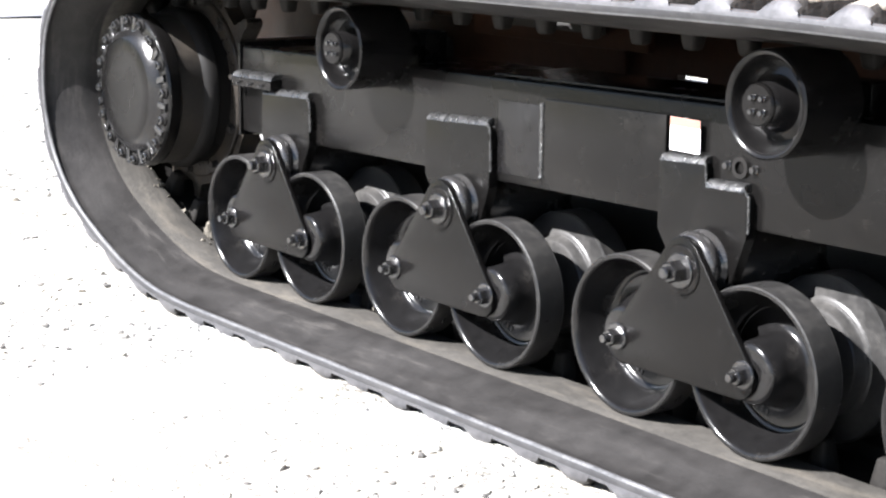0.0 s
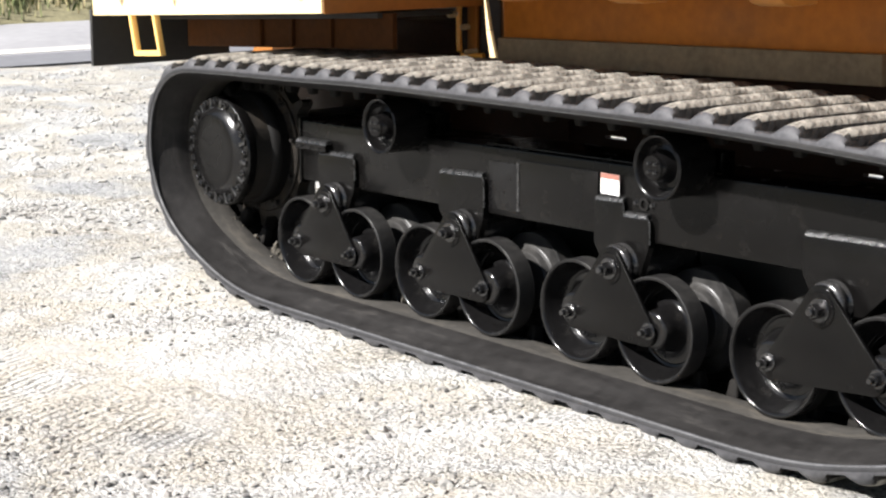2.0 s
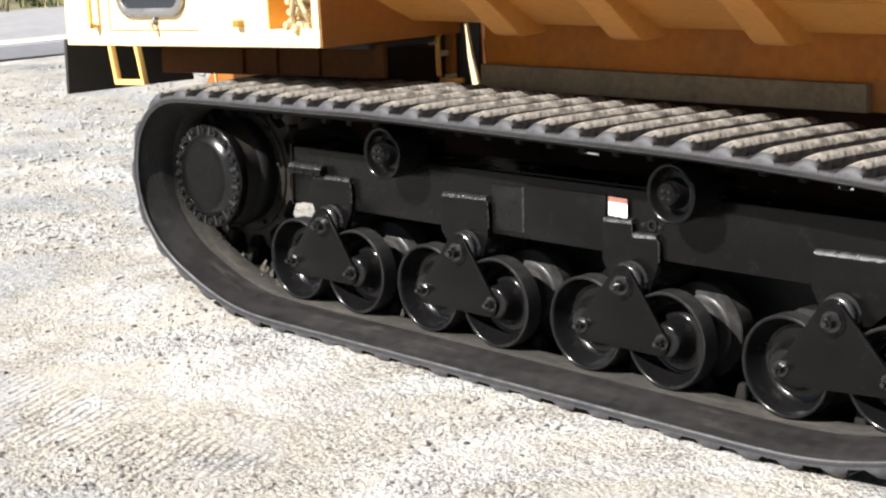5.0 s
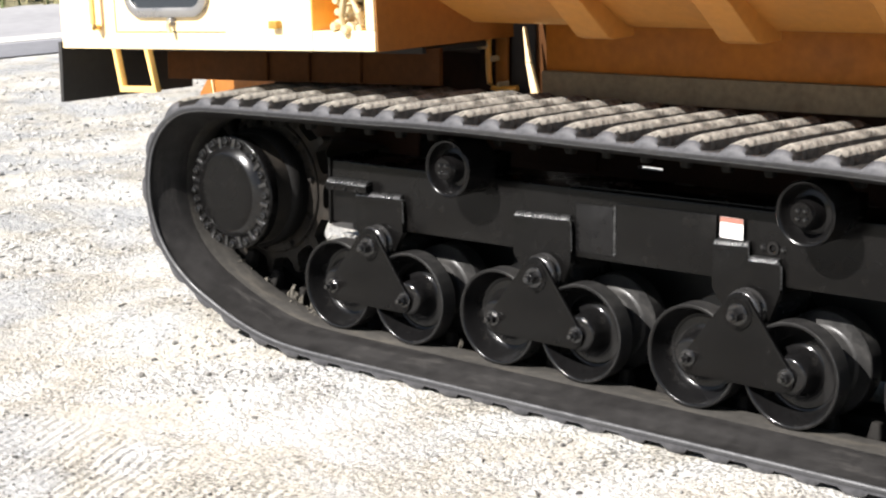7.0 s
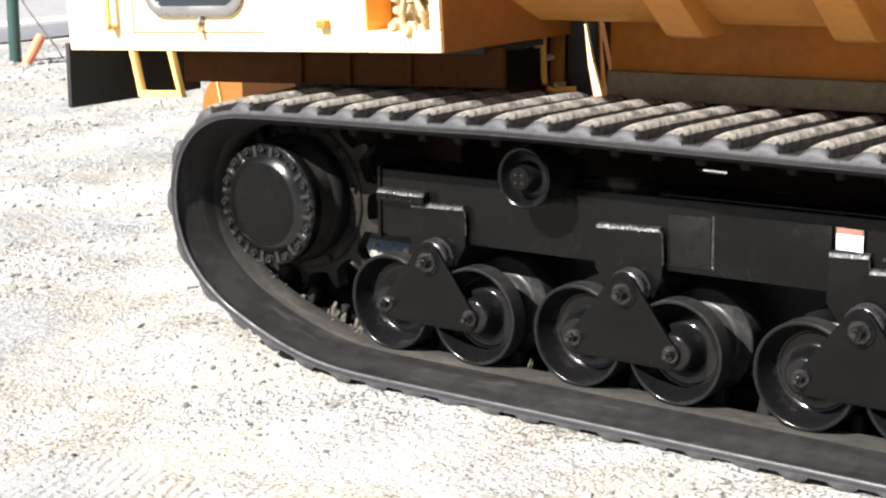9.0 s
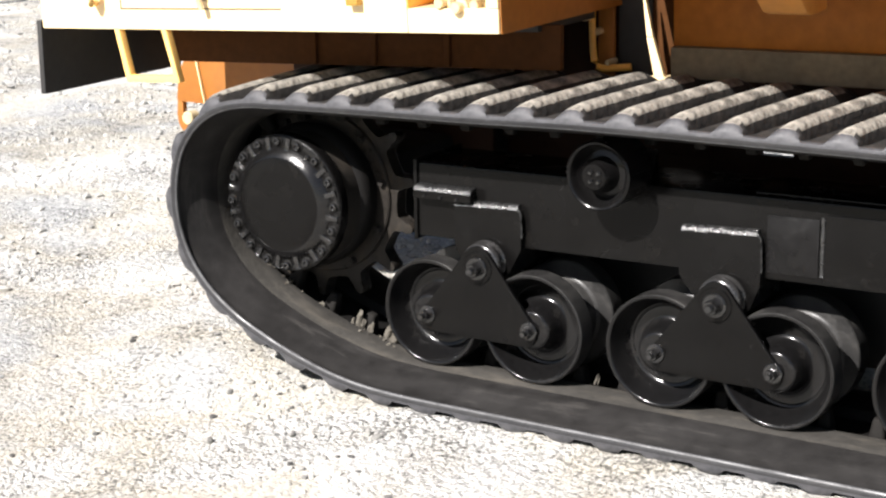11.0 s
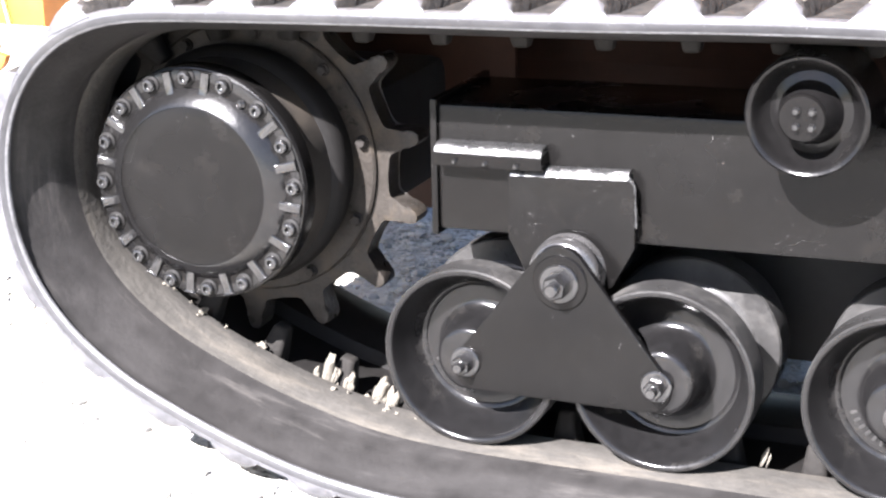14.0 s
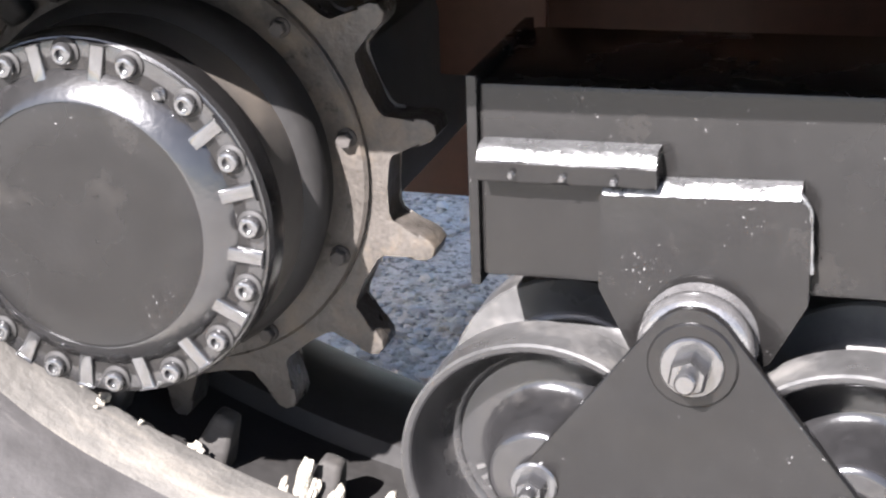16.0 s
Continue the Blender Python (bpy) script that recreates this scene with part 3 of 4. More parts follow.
# crumbs of dried mud along the inner edge of the roller path, at the rising end
M_MUD = material("dried_pale_mud", (0.1, 0.09, 0.073), 0.95, vary=0.4, scale=50, bump=0.5, bump_scale=200)
rs = random.Random(21)
bm = bmesh.new()
for i in range(len(belt)):
    p, d, nrm = belt_frame(i)
    if p.x > -0.1 or p.y > 0.3:
        continue
    for _ in range(rs.choice((0, 0, 1, 2, 9))):
        y, size = rs.triangular(0.1, 0.16, 0.145), rs.triangular(0.002, 0.009, 0.003)
        h = 0.0 if y < 0.14 else 0.008
        at = Vector((p.x + d.x * rs.uniform(-0.01, 0.01), y, p.y + d.y * rs.uniform(-0.01, 0.01))) + Vector((nrm.x, 0, nrm.y)) * h
        r = bmesh.ops.create_icosphere(bm, subdivisions=1, radius=size, matrix=Matrix.Translation(at))
        for v in r["verts"]:
            v.co = at + (v.co - at) * rs.uniform(0.6, 1.35)
for x, low, tall, wide, count in ((-0.487, 0.098, 0.06, 0.018, 4), (-0.445, 0.09, 0.036, 0.012, 3), (-0.515, 0.1, 0.03, 0.008, 2), (-0.38, 0.068, 0.06, 0.02, 5), (-0.355, 0.06, 0.04, 0.014, 3), (-0.628, 0.143, 0.022, 0.016, 4), (-0.3, 0.065, 0.028, 0.01, 2), (0.33, 0.058, 0.035, 0.007, 2)):
    for k in range(count):
        f = tall * (1.0 if k == 0 else rs.uniform(0.3, 0.75))
        w = wide * (0.62 if k == 0 else rs.uniform(0.25, 0.4))
        at = Vector((x + (0.0 if k == 0 else rs.uniform(-wide, wide)), rs.uniform(0.146, 0.156), low + f * 0.45))
        r = bmesh.ops.create_icosphere(bm, subdivisions=2, radius=1.0)
        for v in r["verts"]:
            q = 1.0 + 0.5 * noise.noise(v.co * 2.3 + at * 90.0)
            v.co = at + Vector((v.co.x * w + 0.16 * f * v.co.z, v.co.y * w * 0.8, v.co.z * f * 0.55)) * q
tagged(part("dried_mud", bm, M_MUD, rubber_track, "", 0), "crumbs of pale dried mud", kind="stuff")

# bogie: built round its pivot's foot at x = 0
PIVOT_Z, AXLE_Z, HALF = 0.388, 0.22, 0.17
PLATE_Y = 0.042


def bogie_plate_outline(half, top):
    return round_poly([(0.0, top + 0.085), (-half - 0.066, AXLE_Z - 0.05), (half + 0.066, AXLE_Z - 0.05)], [0.045, 0.04, 0.04], 6)


def build_bogie(half):
    bm = prism(bogie_plate_outline(half, PIVOT_Z), PLATE_Y, PLATE_Y + 0.014, 0.004)
    add_prism(bm, bogie_plate_outline(half, PIVOT_Z), 0.336, 0.35)
    for x in (-half, half):
        add_lathe(bm, [(0.0, PLATE_Y + 0.01), (0.024, PLATE_Y + 0.01), (0.024, 0.345), (0.0, 0.345)], x, AXLE_Z, 16)
    add_lathe(bm, [(0.03, PLATE_Y + 0.012), (0.03, 0.345)], 0.0, PIVOT_Z, 18)
    b = part("bogie", bm, M_BLACK, carrier, "black triangular bogie plate")
    front = [(0.0, 0.053), (0.048, 0.053), (0.054, 0.0555), (0.058, 0.061), (0.0615, 0.09), (0.065, 0.112), (0.068, 0.122), (0.073, 0.1295), (0.08, 0.1335), (0.09, 0.1348), (0.106, 0.1348), (0.112, 0.1335), (0.1175, 0.1305), (0.122, 0.1255), (0.1255, 0.119), (0.1285, 0.111), (0.144, 0.07), (0.1465, 0.063), (0.1495, 0.059), (0.153, 0.0575), (0.157, 0.058), (0.1595, 0.061)]
    back = [(0.16, 0.123), (0.157, 0.127), (0.121, 0.129), (0.111, 0.132), (0.106, 0.138), (0.103, 0.152), (0.099, 0.157), (0.092, 0.159), (0.06, 0.16), (0.052, 0.165), (0.05, 0.19), (0.0, 0.19)]
    for x in (-half, half):
        outer = part("wheel", add_lathe(bmesh.new(), front + back, x, AXLE_Z, 56), M_WHEEL, b, "black dished steel roller wheel")
        # inner wheel wholly in the lightened tread colour
        inner = part("wheel", add_lathe(bmesh.new(), [(r, 0.378 - y) for r, y in front + back], x, AXLE_Z, 40), M_TREAD, b, "dusty inner roller wheel, lightened as if sunlit")
        outer.data.materials.append(M_TREAD)
        for f in outer.data.polygons:
            if math.hypot(f.center.x - x, f.center.z - AXLE_Z) > 0.158:
                f.material_index = 1
    for x in (-half, half):
        bm = bmesh.new()
        for k in range(7):
            a = radians(203 + 8.5 * k)
            c, d = Vector((math.cos(a), 0, math.sin(a))), Vector((-math.sin(a), 0, math.cos(a)))
            for v in add_box(bm, -0.0025, 0.0025, -0.001, 0.001, -0.0055, 0.0055):
                v.co = Vector((x, 0.134, AXLE_Z)) + c * (0.094 + v.co.z) + d * v.co.x + Vector((0, v.co.y, 0))
        part("cast_lettering", bm, M_TREAD, b, "worn raised casting marks")
    for x in (-half, half):
        part("axle_collar", add_lathe(bmesh.new(), [(0.03, 0.174), (0.058, 0.175), (0.062, 0.179), (0.062, 0.199), (0.058, 0.203), (0.03, 0.204)], x, AXLE_Z, 32), M_NUT, b, "glossy black axle collar")
    part("washer", add_lathe(bmesh.new(), [(0.0, PLATE_Y - 0.004), (0.046, PLATE_Y - 0.004), (0.048, PLATE_Y - 0.002), (0.048, PLATE_Y + 0.002)], 0.002, PIVOT_Z - 0.006, 32), M_BLACK, b)
    part("nut", add_nut(bmesh.new(), 0.002, PLATE_Y - 0.004, PIVOT_Z - 0.007, 0.038, 0.026, 0.014, 0.034, 0.35), M_NUT, b, "glossy black hexagon nut with washer")
    part("nut", add_nut(bmesh.new(), -half, PLATE_Y, AXLE_Z, 0.03, 0.02, 0.014, 0.027, 0.5), M_NUT, b)
    part("nut", add_nut(bmesh.new(), half, PLATE_Y, AXLE_Z, 0.03, 0.02, 0.014, 0.027, 0.9), M_NUT, b)
    return b


bogie = build_bogie(HALF)
for x, tilt in ((0.734, 0.0), (1.494, 0.0)):
    copy_thing(bogie, Matrix.Translation((x, 0, 0)))
last = build_bogie(0.188)
last.matrix_basis = Matrix.Translation((2.312, 0, 0.237)) @ Matrix.Rotation(radians(-4.5), 4, "Y") @ Matrix.Translation((0, 0, -0.22))

# track frame: long box beam with welded brackets
FACE = 0.118


def rise(bm, low=0.0):
    """The beam climbs a little towards the idler: lifts what stands above low."""
    for v in bm.verts:
        if v.co.z > low:
            v.co.z += 0.018 * (v.co.x + 0.25)
    return bm


track_frame = part("track_frame", rise(box(-0.245, 2.95, FACE, 0.36, 0.43, 0.651, 0.008)), M_BLACK, carrier, "glossy black steel track frame beam")
part("end_flange", box(-0.257, -0.245, FACE - 0.006, 0.365, 0.42, 0.66, 0.003), M_BLACK, track_frame)


def bar(x0, x1, section):
    """A straight bar along x with the section given in y, z."""
    bm = bmesh.new()
    k = max(2, int((x1 - x0) / 0.008))
    rows = []
    for i in range(k + 1):
        x = x0 + (x1 - x0) * i / k
        rows.append([bm.verts.new((x, y + 0.0007 * noise.noise((x * 60, j, 0)), z + 0.0007 * noise.noise((x * 70, j, 5)))) for j, (y, z) in enumerate(section)])
    n = len(section)
    for a, b in zip(rows, rows[1:]):
        for j in range(n):
            bm.faces.new((a[j], a[(j + 1) % n], b[(j + 1) % n], b[j]))
    bm.faces.new(rows[0])
    bm.faces.new(rows[-1][::-1])
    return bm


ledge = part("ledge_bar", rise(bar(-0.24, -0.046, [(FACE, 0.552), (0.086, 0.552), (0.084, 0.555), (0.084, 0.5735), (0.086, 0.576), (FACE, 0.58)])), M_BLACK, carrier, "glossy black ledge bar")
part("weld_fillet", rise(bar(-0.239, -0.047, [(0.0855, 0.5755), (0.088, 0.581), (0.094, 0.588), (0.099, 0.59), (FACE, 0.591), (FACE, 0.579)])), M_WELD, ledge, "shiny painted weld fillet")
for x in (-0.2, -0.145, -0.09):
    part("ledge_rivet", add_nut(bmesh.new(), x, 0.084, 0.563, 0.006, 0.004, 0, 0.004), M_NUT, ledge)
part("cover_plate", rise(box(1.004, 1.372, FACE - 0.012, FACE - 0.002, 0.434, 0.622, 0.004)), M_BLACK, track_frame)
part("patch_plate", rise(box(0.845, 0.988, FACE - 0.004, FACE - 0.001, 0.45, 0.605, 0.001)), M_PATCHED, track_frame, "lighter grey patch plate")
part("hatch_lip", rise(box(0.8, 1.7, FACE + 0.02, 0.34, 0.652, 0.658, 0.002)), M_BLACK, track_frame)


def weld(points, parent, seed, r=0.0055):
    pts = []
    for a, b in zip(points, points[1:]):
        pts += line(a, b)[(1 if pts else 0):]
    return part("weld_bead", add_tube(bmesh.new(), pts, r, 8, 0.22, seed), M_WELD, parent, "shiny uneven painted weld bead")


BR_Y = 0.098


def bracket(outline, radii, pivot_x, pivot_z, top_weld, seed):
    b = part("bracket", prism(round_poly(outline, radii), BR_Y, FACE + 0.004, 0.002), M_BLACK, carrier, "black welded hanger bracket")
    prof = [(0.0, PLATE_Y + 0.0145), (0.05, PLATE_Y + 0.0145), (0.0555, PLATE_Y + 0.0165), (0.06, PLATE_Y + 0.021), (0.0625, PLATE_Y + 0.027), (0.0625, PLATE_Y + 0.036), (0.059, PLATE_Y + 0.041), (0.057, BR_Y - 0.01), (0.06, BR_Y - 0.005), (0.066, BR_Y + 0.003), (0.066, 0.36), (0.0, 0.36)]
    part("pivot_boss", add_lathe(bmesh.new(), prof, pivot_x, pivot_z, 32), M_BOSS, b, "glossy round pivot boss")
    for (xa, za), (xb, zb) in zip(top_weld, top_weld[1:]):
        if abs(za - zb) < 0.3 * (xb - xa) and xb - xa > 0.02:
            bm = bar(xa, xb, [(BR_Y - 0.001, za - 0.006), (BR_Y, za - 0.003), (BR_Y + 0.0035, za + 0.0025), (BR_Y + 0.009, za + 0.0075), (FACE + 0.002, za + 0.009), (FACE + 0.002, za - 0.006)])
            for v in bm.verts:
                v.co.z += (zb - za) * (v.co.x - xa) / (xb - xa)
            part("weld_fillet", bm, M_WELD, b, "shiny painted weld fillet")
        else:
            weld([(xa, BR_Y + 0.003, za), (xb, BR_Y + 0.003, zb)], b, seed, 0.0028)
    return b


for x0, x1, za, zb, px, sd in ((-0.11, 0.112, 0.545, 0.553, 0.0, 1), (0.603, 0.836, 0.561, 0.571, 0.735, 2)):
    bracket([(x0, za), (x1, zb), (x1, 0.435), (px + 0.072, 0.36), (px - 0.072, 0.36), (x0, 0.435)], [0.008, 0.02, 0.01, 0.012, 0.012, 0.01], px, PIVOT_Z, [(x0 + 0.004, za + 0.003), (x1 - 0.012, zb + 0.003), (x1 - 0.002, zb - 0.012), (x1 + 0.002, 0.47)], sd)
bracket([(1.366, 0.569), (1.488, 0.575), (1.49, 0.533), (1.6, 0.537), (1.6, 0.45), (1.566, 0.36), (1.42, 0.36), (1.366, 0.435)], [0.008, 0.006, 0.004, 0.02, 0.01, 0.01, 0.01, 0.01], 1.494, PIVOT_Z, [(1.369, 0.572), (1.486, 0.578), (1.491, 0.537), (1.588, 0.54), (1.601, 0.524), (1.602, 0.46)], 3)
bracket([(2.188, 0.578), (2.52, 0.588), (2.52, 0.5), (2.395, 0.385), (2.24, 0.385), (2.188, 0.47)], [0.008, 0.01, 0.02, 0.01, 0.01, 0.01], 2.3, 0.41, [(2.192, 0.581), (2.515, 0.591)], 4)
weld([(1.001, FACE - 0.01, 0.635), (1.001, FACE - 0.01, 0.48)], track_frame, 12, 0.006)
part("port", add_lathe(bmesh.new(), [(0.012, FACE - 0.006), (0.02, FACE - 0.006), (0.02, FACE + 0.002)], 1.563, 0.575, 20), M_DARK, track_frame, "dark round port")
for dx in (-0.034, 0.034):
    part("port_bolt", add_nut(bmesh.new(), 1.563 + dx, FACE, 0.575, 0.012, 0.006, 0, 0.009), M_NUT, track_frame)

# decal on the cover plate
part("decal", box(1.386, 1.466, FACE - 0.0135, FACE - 0.0125, 0.588, 0.65, 0), M_WHITE, track_frame, "white rectangular safety label with red band")
part("decal_band", box(1.386, 1.466, FACE - 0.0145, FACE - 0.0137, 0.634, 0.65, 0), M_RED, track_frame)

# return rollers
for x, z in ((0.41, 0.704), (1.735, 0.716)):
    prof = [(0.0, -0.02), (0.03, -0.02), (0.038, -0.01), (0.042, 0.01), (0.05, 0.024), (0.064, 0.028), (0.073, 0.02), (0.079, 0.006), (0.082, -0.003), (0.086, -0.009), (0.091, -0.011), (0.095, -0.007), (0.095, 0.13), (0.03, 0.13), (0.03, 0.2), (0.0, 0.2)]
    roller = part("return_roller", add_lathe(bmesh.new(), prof, x, z, 44), M_ROLLER, carrier, "black dished return roller")
    part("hub_cap", add_lathe(bmesh.new(), [(0.0, -0.024), (0.034, -0.024), (0.037, -0.02), (0.037, 0.01)], x - 0.004, z, 30), M_BLACK, roller)
    for dx in (-0.012, 0.012):
        for dz in (-0.012, 0.012):
            part("cap_bolt", add_nut(bmesh.new(), x + dx, -0.024, z + dz, 0.009, 0.005, 0, 0.006), M_NUT, roller)
    part("roller_stand", box(x - 0.05, x + 0.05, 0.2, 0.26, 0.66, z + 0.03, 0.004), M_BLACK, carrier)

# final drive: bolted cover, drum, sprocket
CX, CZ = HUB[0] - 0.013, HUB[1] - 0.003
prof = [(0.0, -0.012), (0.1, -0.0125), (0.142, -0.012), (0.146, -0.010), (0.166, 0.006), (0.17, 0.009), (0.204, 0.01), (0.208, 0.013), (0.21, 0.02), (0.21, 0.05), (0.206, 0.055), (0.206, 0.12), (0.215, 0.128), (0.222, 0.14), (0.222, 0.158), (0.218, 0.163), (0.212, 0.164), (0.212, 0.24), (0.0, 0.24)]
final_drive = part("final_drive", add_lathe(bmesh.new(), prof, CX, CZ, 96), M_BLACK, carrier, "glossy black final drive hub with bolted round cover")
final_drive.data.materials.append(M_DRUM)
final_drive.data.materials.append(M_DARK)
for f in final_drive.data.polygons:
    if 0.052 < f.center.y < 0.122 and math.hypot(f.center.x - CX, f.center.z - CZ) > 0.19:
        f.material_index = 1
    elif f.center.y > 0.12:
        f.material_index = 2
part("cover_ring", add_lathe(bmesh.new(), [(0.1415, -0.0105), (0.1425, -0.0135), (0.146, -0.0125), (0.158, -0.0035), (0.17, 0.0055), (0.173, 0.0095), (0.2015, 0.0095), (0.2075, 0.012), (0.2105, 0.019)], CX, CZ, 96), M_RING, final_drive, "satin black bevelled cover ring")
BOLTS = 16
bm = bmesh.new()
add_lathe(bm, [(0.0, 0.0), (0.0165, 0.0), (0.0165, -0.003), (0.0125, -0.0045), (0.0125, -0.0095), (0.0118, -0.0122), (0.0102, -0.0142), (0.008, -0.015), (0.006, -0.0145), (0.0052, -0.008), (0.0, -0.008)], 0, 0, 18)
bmesh.ops.recalc_face_normals(bm, faces=bm.faces)
bolt_mesh = bpy.data.meshes.new("cover_bolt")
bm.to_mesh(bolt_mesh)
bm.free()
bolt_mesh.materials.append(M_NUT)
bolt_mesh.materials.append(M_DARK)
# matt black rim drawn round each bolt as its pocket's shadow
for f in bolt_mesh.polygons:
    if math.hypot(f.center.x, f.center.z) > 0.0128:
        f.material_index = 1
bolt_mesh.shade_smooth()
bolt_mesh.set_sharp_from_angle(angle=radians(30))
rib_bm = bmesh.new()
vs = add_box(rib_bm, 0.155, 0.204, -0.0085, 0.0085, -0.012, 0.012)
for v in vs:
    v.co = Vector((v.co.x, 0.0075 + v.co.z * 0.6 + (v.co.x - 0.155) * 0.1, v.co.y))
bevel(rib_bm, 0.003, 2)
bmesh.ops.recalc_face_normals(rib_bm, faces=rib_bm.faces)
rib_mesh = bpy.data.meshes.new("cover_rib")
rib_bm.to_mesh(rib_mesh)
rib_bm.free()
rib_mesh.materials.append(M_NUT)
rib_mesh.shade_smooth()
rib_mesh.set_sharp_from_angle(angle=radians(50))
for k in range(BOLTS):
    a = 2 * math.pi * (k + 0.14) / BOLTS
    shared("cover_bolt", bolt_mesh, final_drive, Matrix.Translation((CX + 0.191 * math.cos(a), 0.01, CZ + 0.191 * math.sin(a))) @ Matrix.Rotation(-a, 4, "Y"))
    if k != 2:
        a2 = a + math.pi / BOLTS
        shared("cover_rib", rib_mesh, final_drive, Matrix.Translation((CX, 0, CZ)) @ Matrix.Rotation(-a2, 4, "Y"))
part("plug", add_nut(bmesh.new(), CX + 0.178 * math.cos(radians(57.6)), 0.009, CZ + 0.178 * math.sin(radians(57.6)), 0.009, 0.004, 0, 0.008), M_NUT, final_drive, "small plug screw")
TEETH = 14
outline = []
for k in range(TEETH):
    for f, r in ((0.0, 0.274), (0.26, 0.274), (0.34, 0.28), (0.37, 0.292), (0.38, 0.318), (0.41, 0.332), (0.46, 0.34), (0.54, 0.34), (0.59, 0.332), (0.62, 0.318), (0.63, 0.292), (0.66, 0.28), (0.74, 0.274)):
        a = -2 * math.pi * (k + f + 0.1) / TEETH
        outline.append((CX + r * math.cos(a), CZ + r * math.sin(a)))
part("sprocket", prism(outline, 0.212, 0.262, 0.004), M_WORN, final_drive, "worn bare steel drive sprocket with rounded teeth")
part("sprocket_ring", add_lathe(bmesh.new(), [(0.2, 0.2), (0.25, 0.2), (0.254, 0.204), (0.254, 0.214)], CX, CZ, 72), M_WORN, final_drive, "worn steel sprocket carrier disc")
for k in range(10):
    a = radians(12 + 36 * k)
    part("sprocket_bolt", add_nut(bmesh.new(), CX + 0.237 * math.cos(a), 0.2, CZ + 0.237 * math.sin(a), 0.017, 0.01, 0, 0.012, a), M_STEEL, final_drive)

# front idler, mostly out of view
idler = part("idler_wheel", add_lathe(bmesh.new(), [(0.0, 0.04), (0.06, 0.04), (0.07, 0.1), (0.26, 0.13), (0.29, 0.06), (0.316, 0.06), (0.316, 0.41), (0.0, 0.41)], IDLER[0], IDLER[1], 48), M_WHEEL, carrier, "black steel idler wheel")

# ---- upper body ----
TILT = Matrix.Translation((0.13, 0, 1.062)) @ Matrix.Rotation(radians(-3.15), 4, "Y") @ Matrix.Translation((-0.13, 0, -1.062))
BED_TILT = Matrix.Translation((1.1, 0, 0.99)) @ Matrix.Rotation(radians(-1.8), 4, "Y") @ Matrix.Translation((-1.1, 0, -0.99))


def upper(name, bm, mat, parent=None, label="", smooth=35):
    ob = part(name, bm, mat, parent or carrier, label, smooth)
    if parent is None:
        ob.matrix_basis = TILT
    return ob


Z0, SIDE = 1.068, -0.04
body = upper("cab_body", box(-1.552, -0.165, SIDE, 1.5, Z0, 1.8, 0.006), M_YELLOW, None, "bright yellow painted steel side body")
# recess back and end panel carry the shade-darkened orange
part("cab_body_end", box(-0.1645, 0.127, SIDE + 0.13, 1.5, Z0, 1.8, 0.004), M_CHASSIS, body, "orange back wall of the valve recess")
part("recess_sill", box(-0.1645, 0.127, SIDE, SIDE + 0.13, Z0, Z0 + 0.068, 0.005), M_YELLOW, body, "bright yellow sill under the valves")
part("recess_post", box(0.088, 0.127, SIDE, SIDE + 0.13, Z0 + 0.0685, 1.8, 0.005), M_YELLOW, body, "bright yellow corner post")
part("recess_cheek", box(-0.1645, -0.161, SIDE + 0.003, SIDE + 0.129, Z0 + 0.0685, 1.79, 0.001), M_PAINT, body, "inner cheek of the valve recess, coloured as sunlit orange")
part("end_panel", box(0.1275, 0.131, SIDE + 0.01, 1.49, 1.066, 1.79, 0.001), M_CHASSIS, body, "end panel in orange darkened for shade")
part("door_seam", box(-1.2145, -1.2115, SIDE - 0.0025, SIDE + 0.002, 1.134, 1.7, 0), M_SEAM, body)
part("door_seam", box(-1.2145, -0.6, SIDE - 0.0025, SIDE + 0.002, 1.131, 1.134, 0), M_SEAM, body)


def frame_ring(x0, x1, z0, z1, r, w, y0, y1):
    o = round_poly([(x0, z0), (x1, z0), (x1, z1), (x0, z1)], r, 8)
    i = round_poly([(x0 + w, z0 + w), (x1 - w, z0 + w), (x1 - w, z1 - w), (x0 + w, z1 - w)], r - w, 8)
    bm = bmesh.new()
    loops = [[bm.verts.new((p[0], y, p[1])) for p in q] for q, y in ((o, y1), (o, y0 + 0.004), ([a.lerp(b, 0.2) for a, b in zip(o, i)], y0), ([a.lerp(b, 0.8) for a, b in zip(o, i)], y0), (i, y0 + 0.004), (i, y1))]
    k = len(o)
    for a, b in zip(loops, loops[1:]):
        for j in range(k):
            bm.faces.new((a[j], a[(j + 1) % k], b[(j + 1) % k], b[j]))
    return bm


window = upper("window", frame_ring(-1.14, -0.675, 1.186, 1.7, 0.09, 0.035, SIDE - 0.02, SIDE + 0.002), M_TRIM, None, "rounded window with grey rubber seal")
part("pane", prism(round_poly([(-1.11, 1.216), (-0.705, 1.216), (-0.705, 1.67), (-1.11, 1.67)], 0.06), SIDE - 0.008, SIDE - 0.002, 0), M_GLASS, window, "dark tinted glass")
part("grab_handle", add_tube(bmesh.new(), [(-1.315, SIDE + 0.002, 1.15), (-1.3, SIDE - 0.035, 1.15), (-1.297, SIDE - 0.042, 1.165), (-1.297, SIDE - 0.042, 1.7), (-1.297, SIDE + 0.002, 1.72)], 0.011, 10), M_STEP, body, "yellow tubular grab handle")
latch = upper("latch", add_lathe(bmesh.new(), [(0.0, SIDE - 0.018), (0.013, SIDE - 0.018), (0.017, SIDE - 0.012), (0.018, SIDE + 0.002)], -0.885, 1.172, 18), M_TRIM, None, "small round door latch")
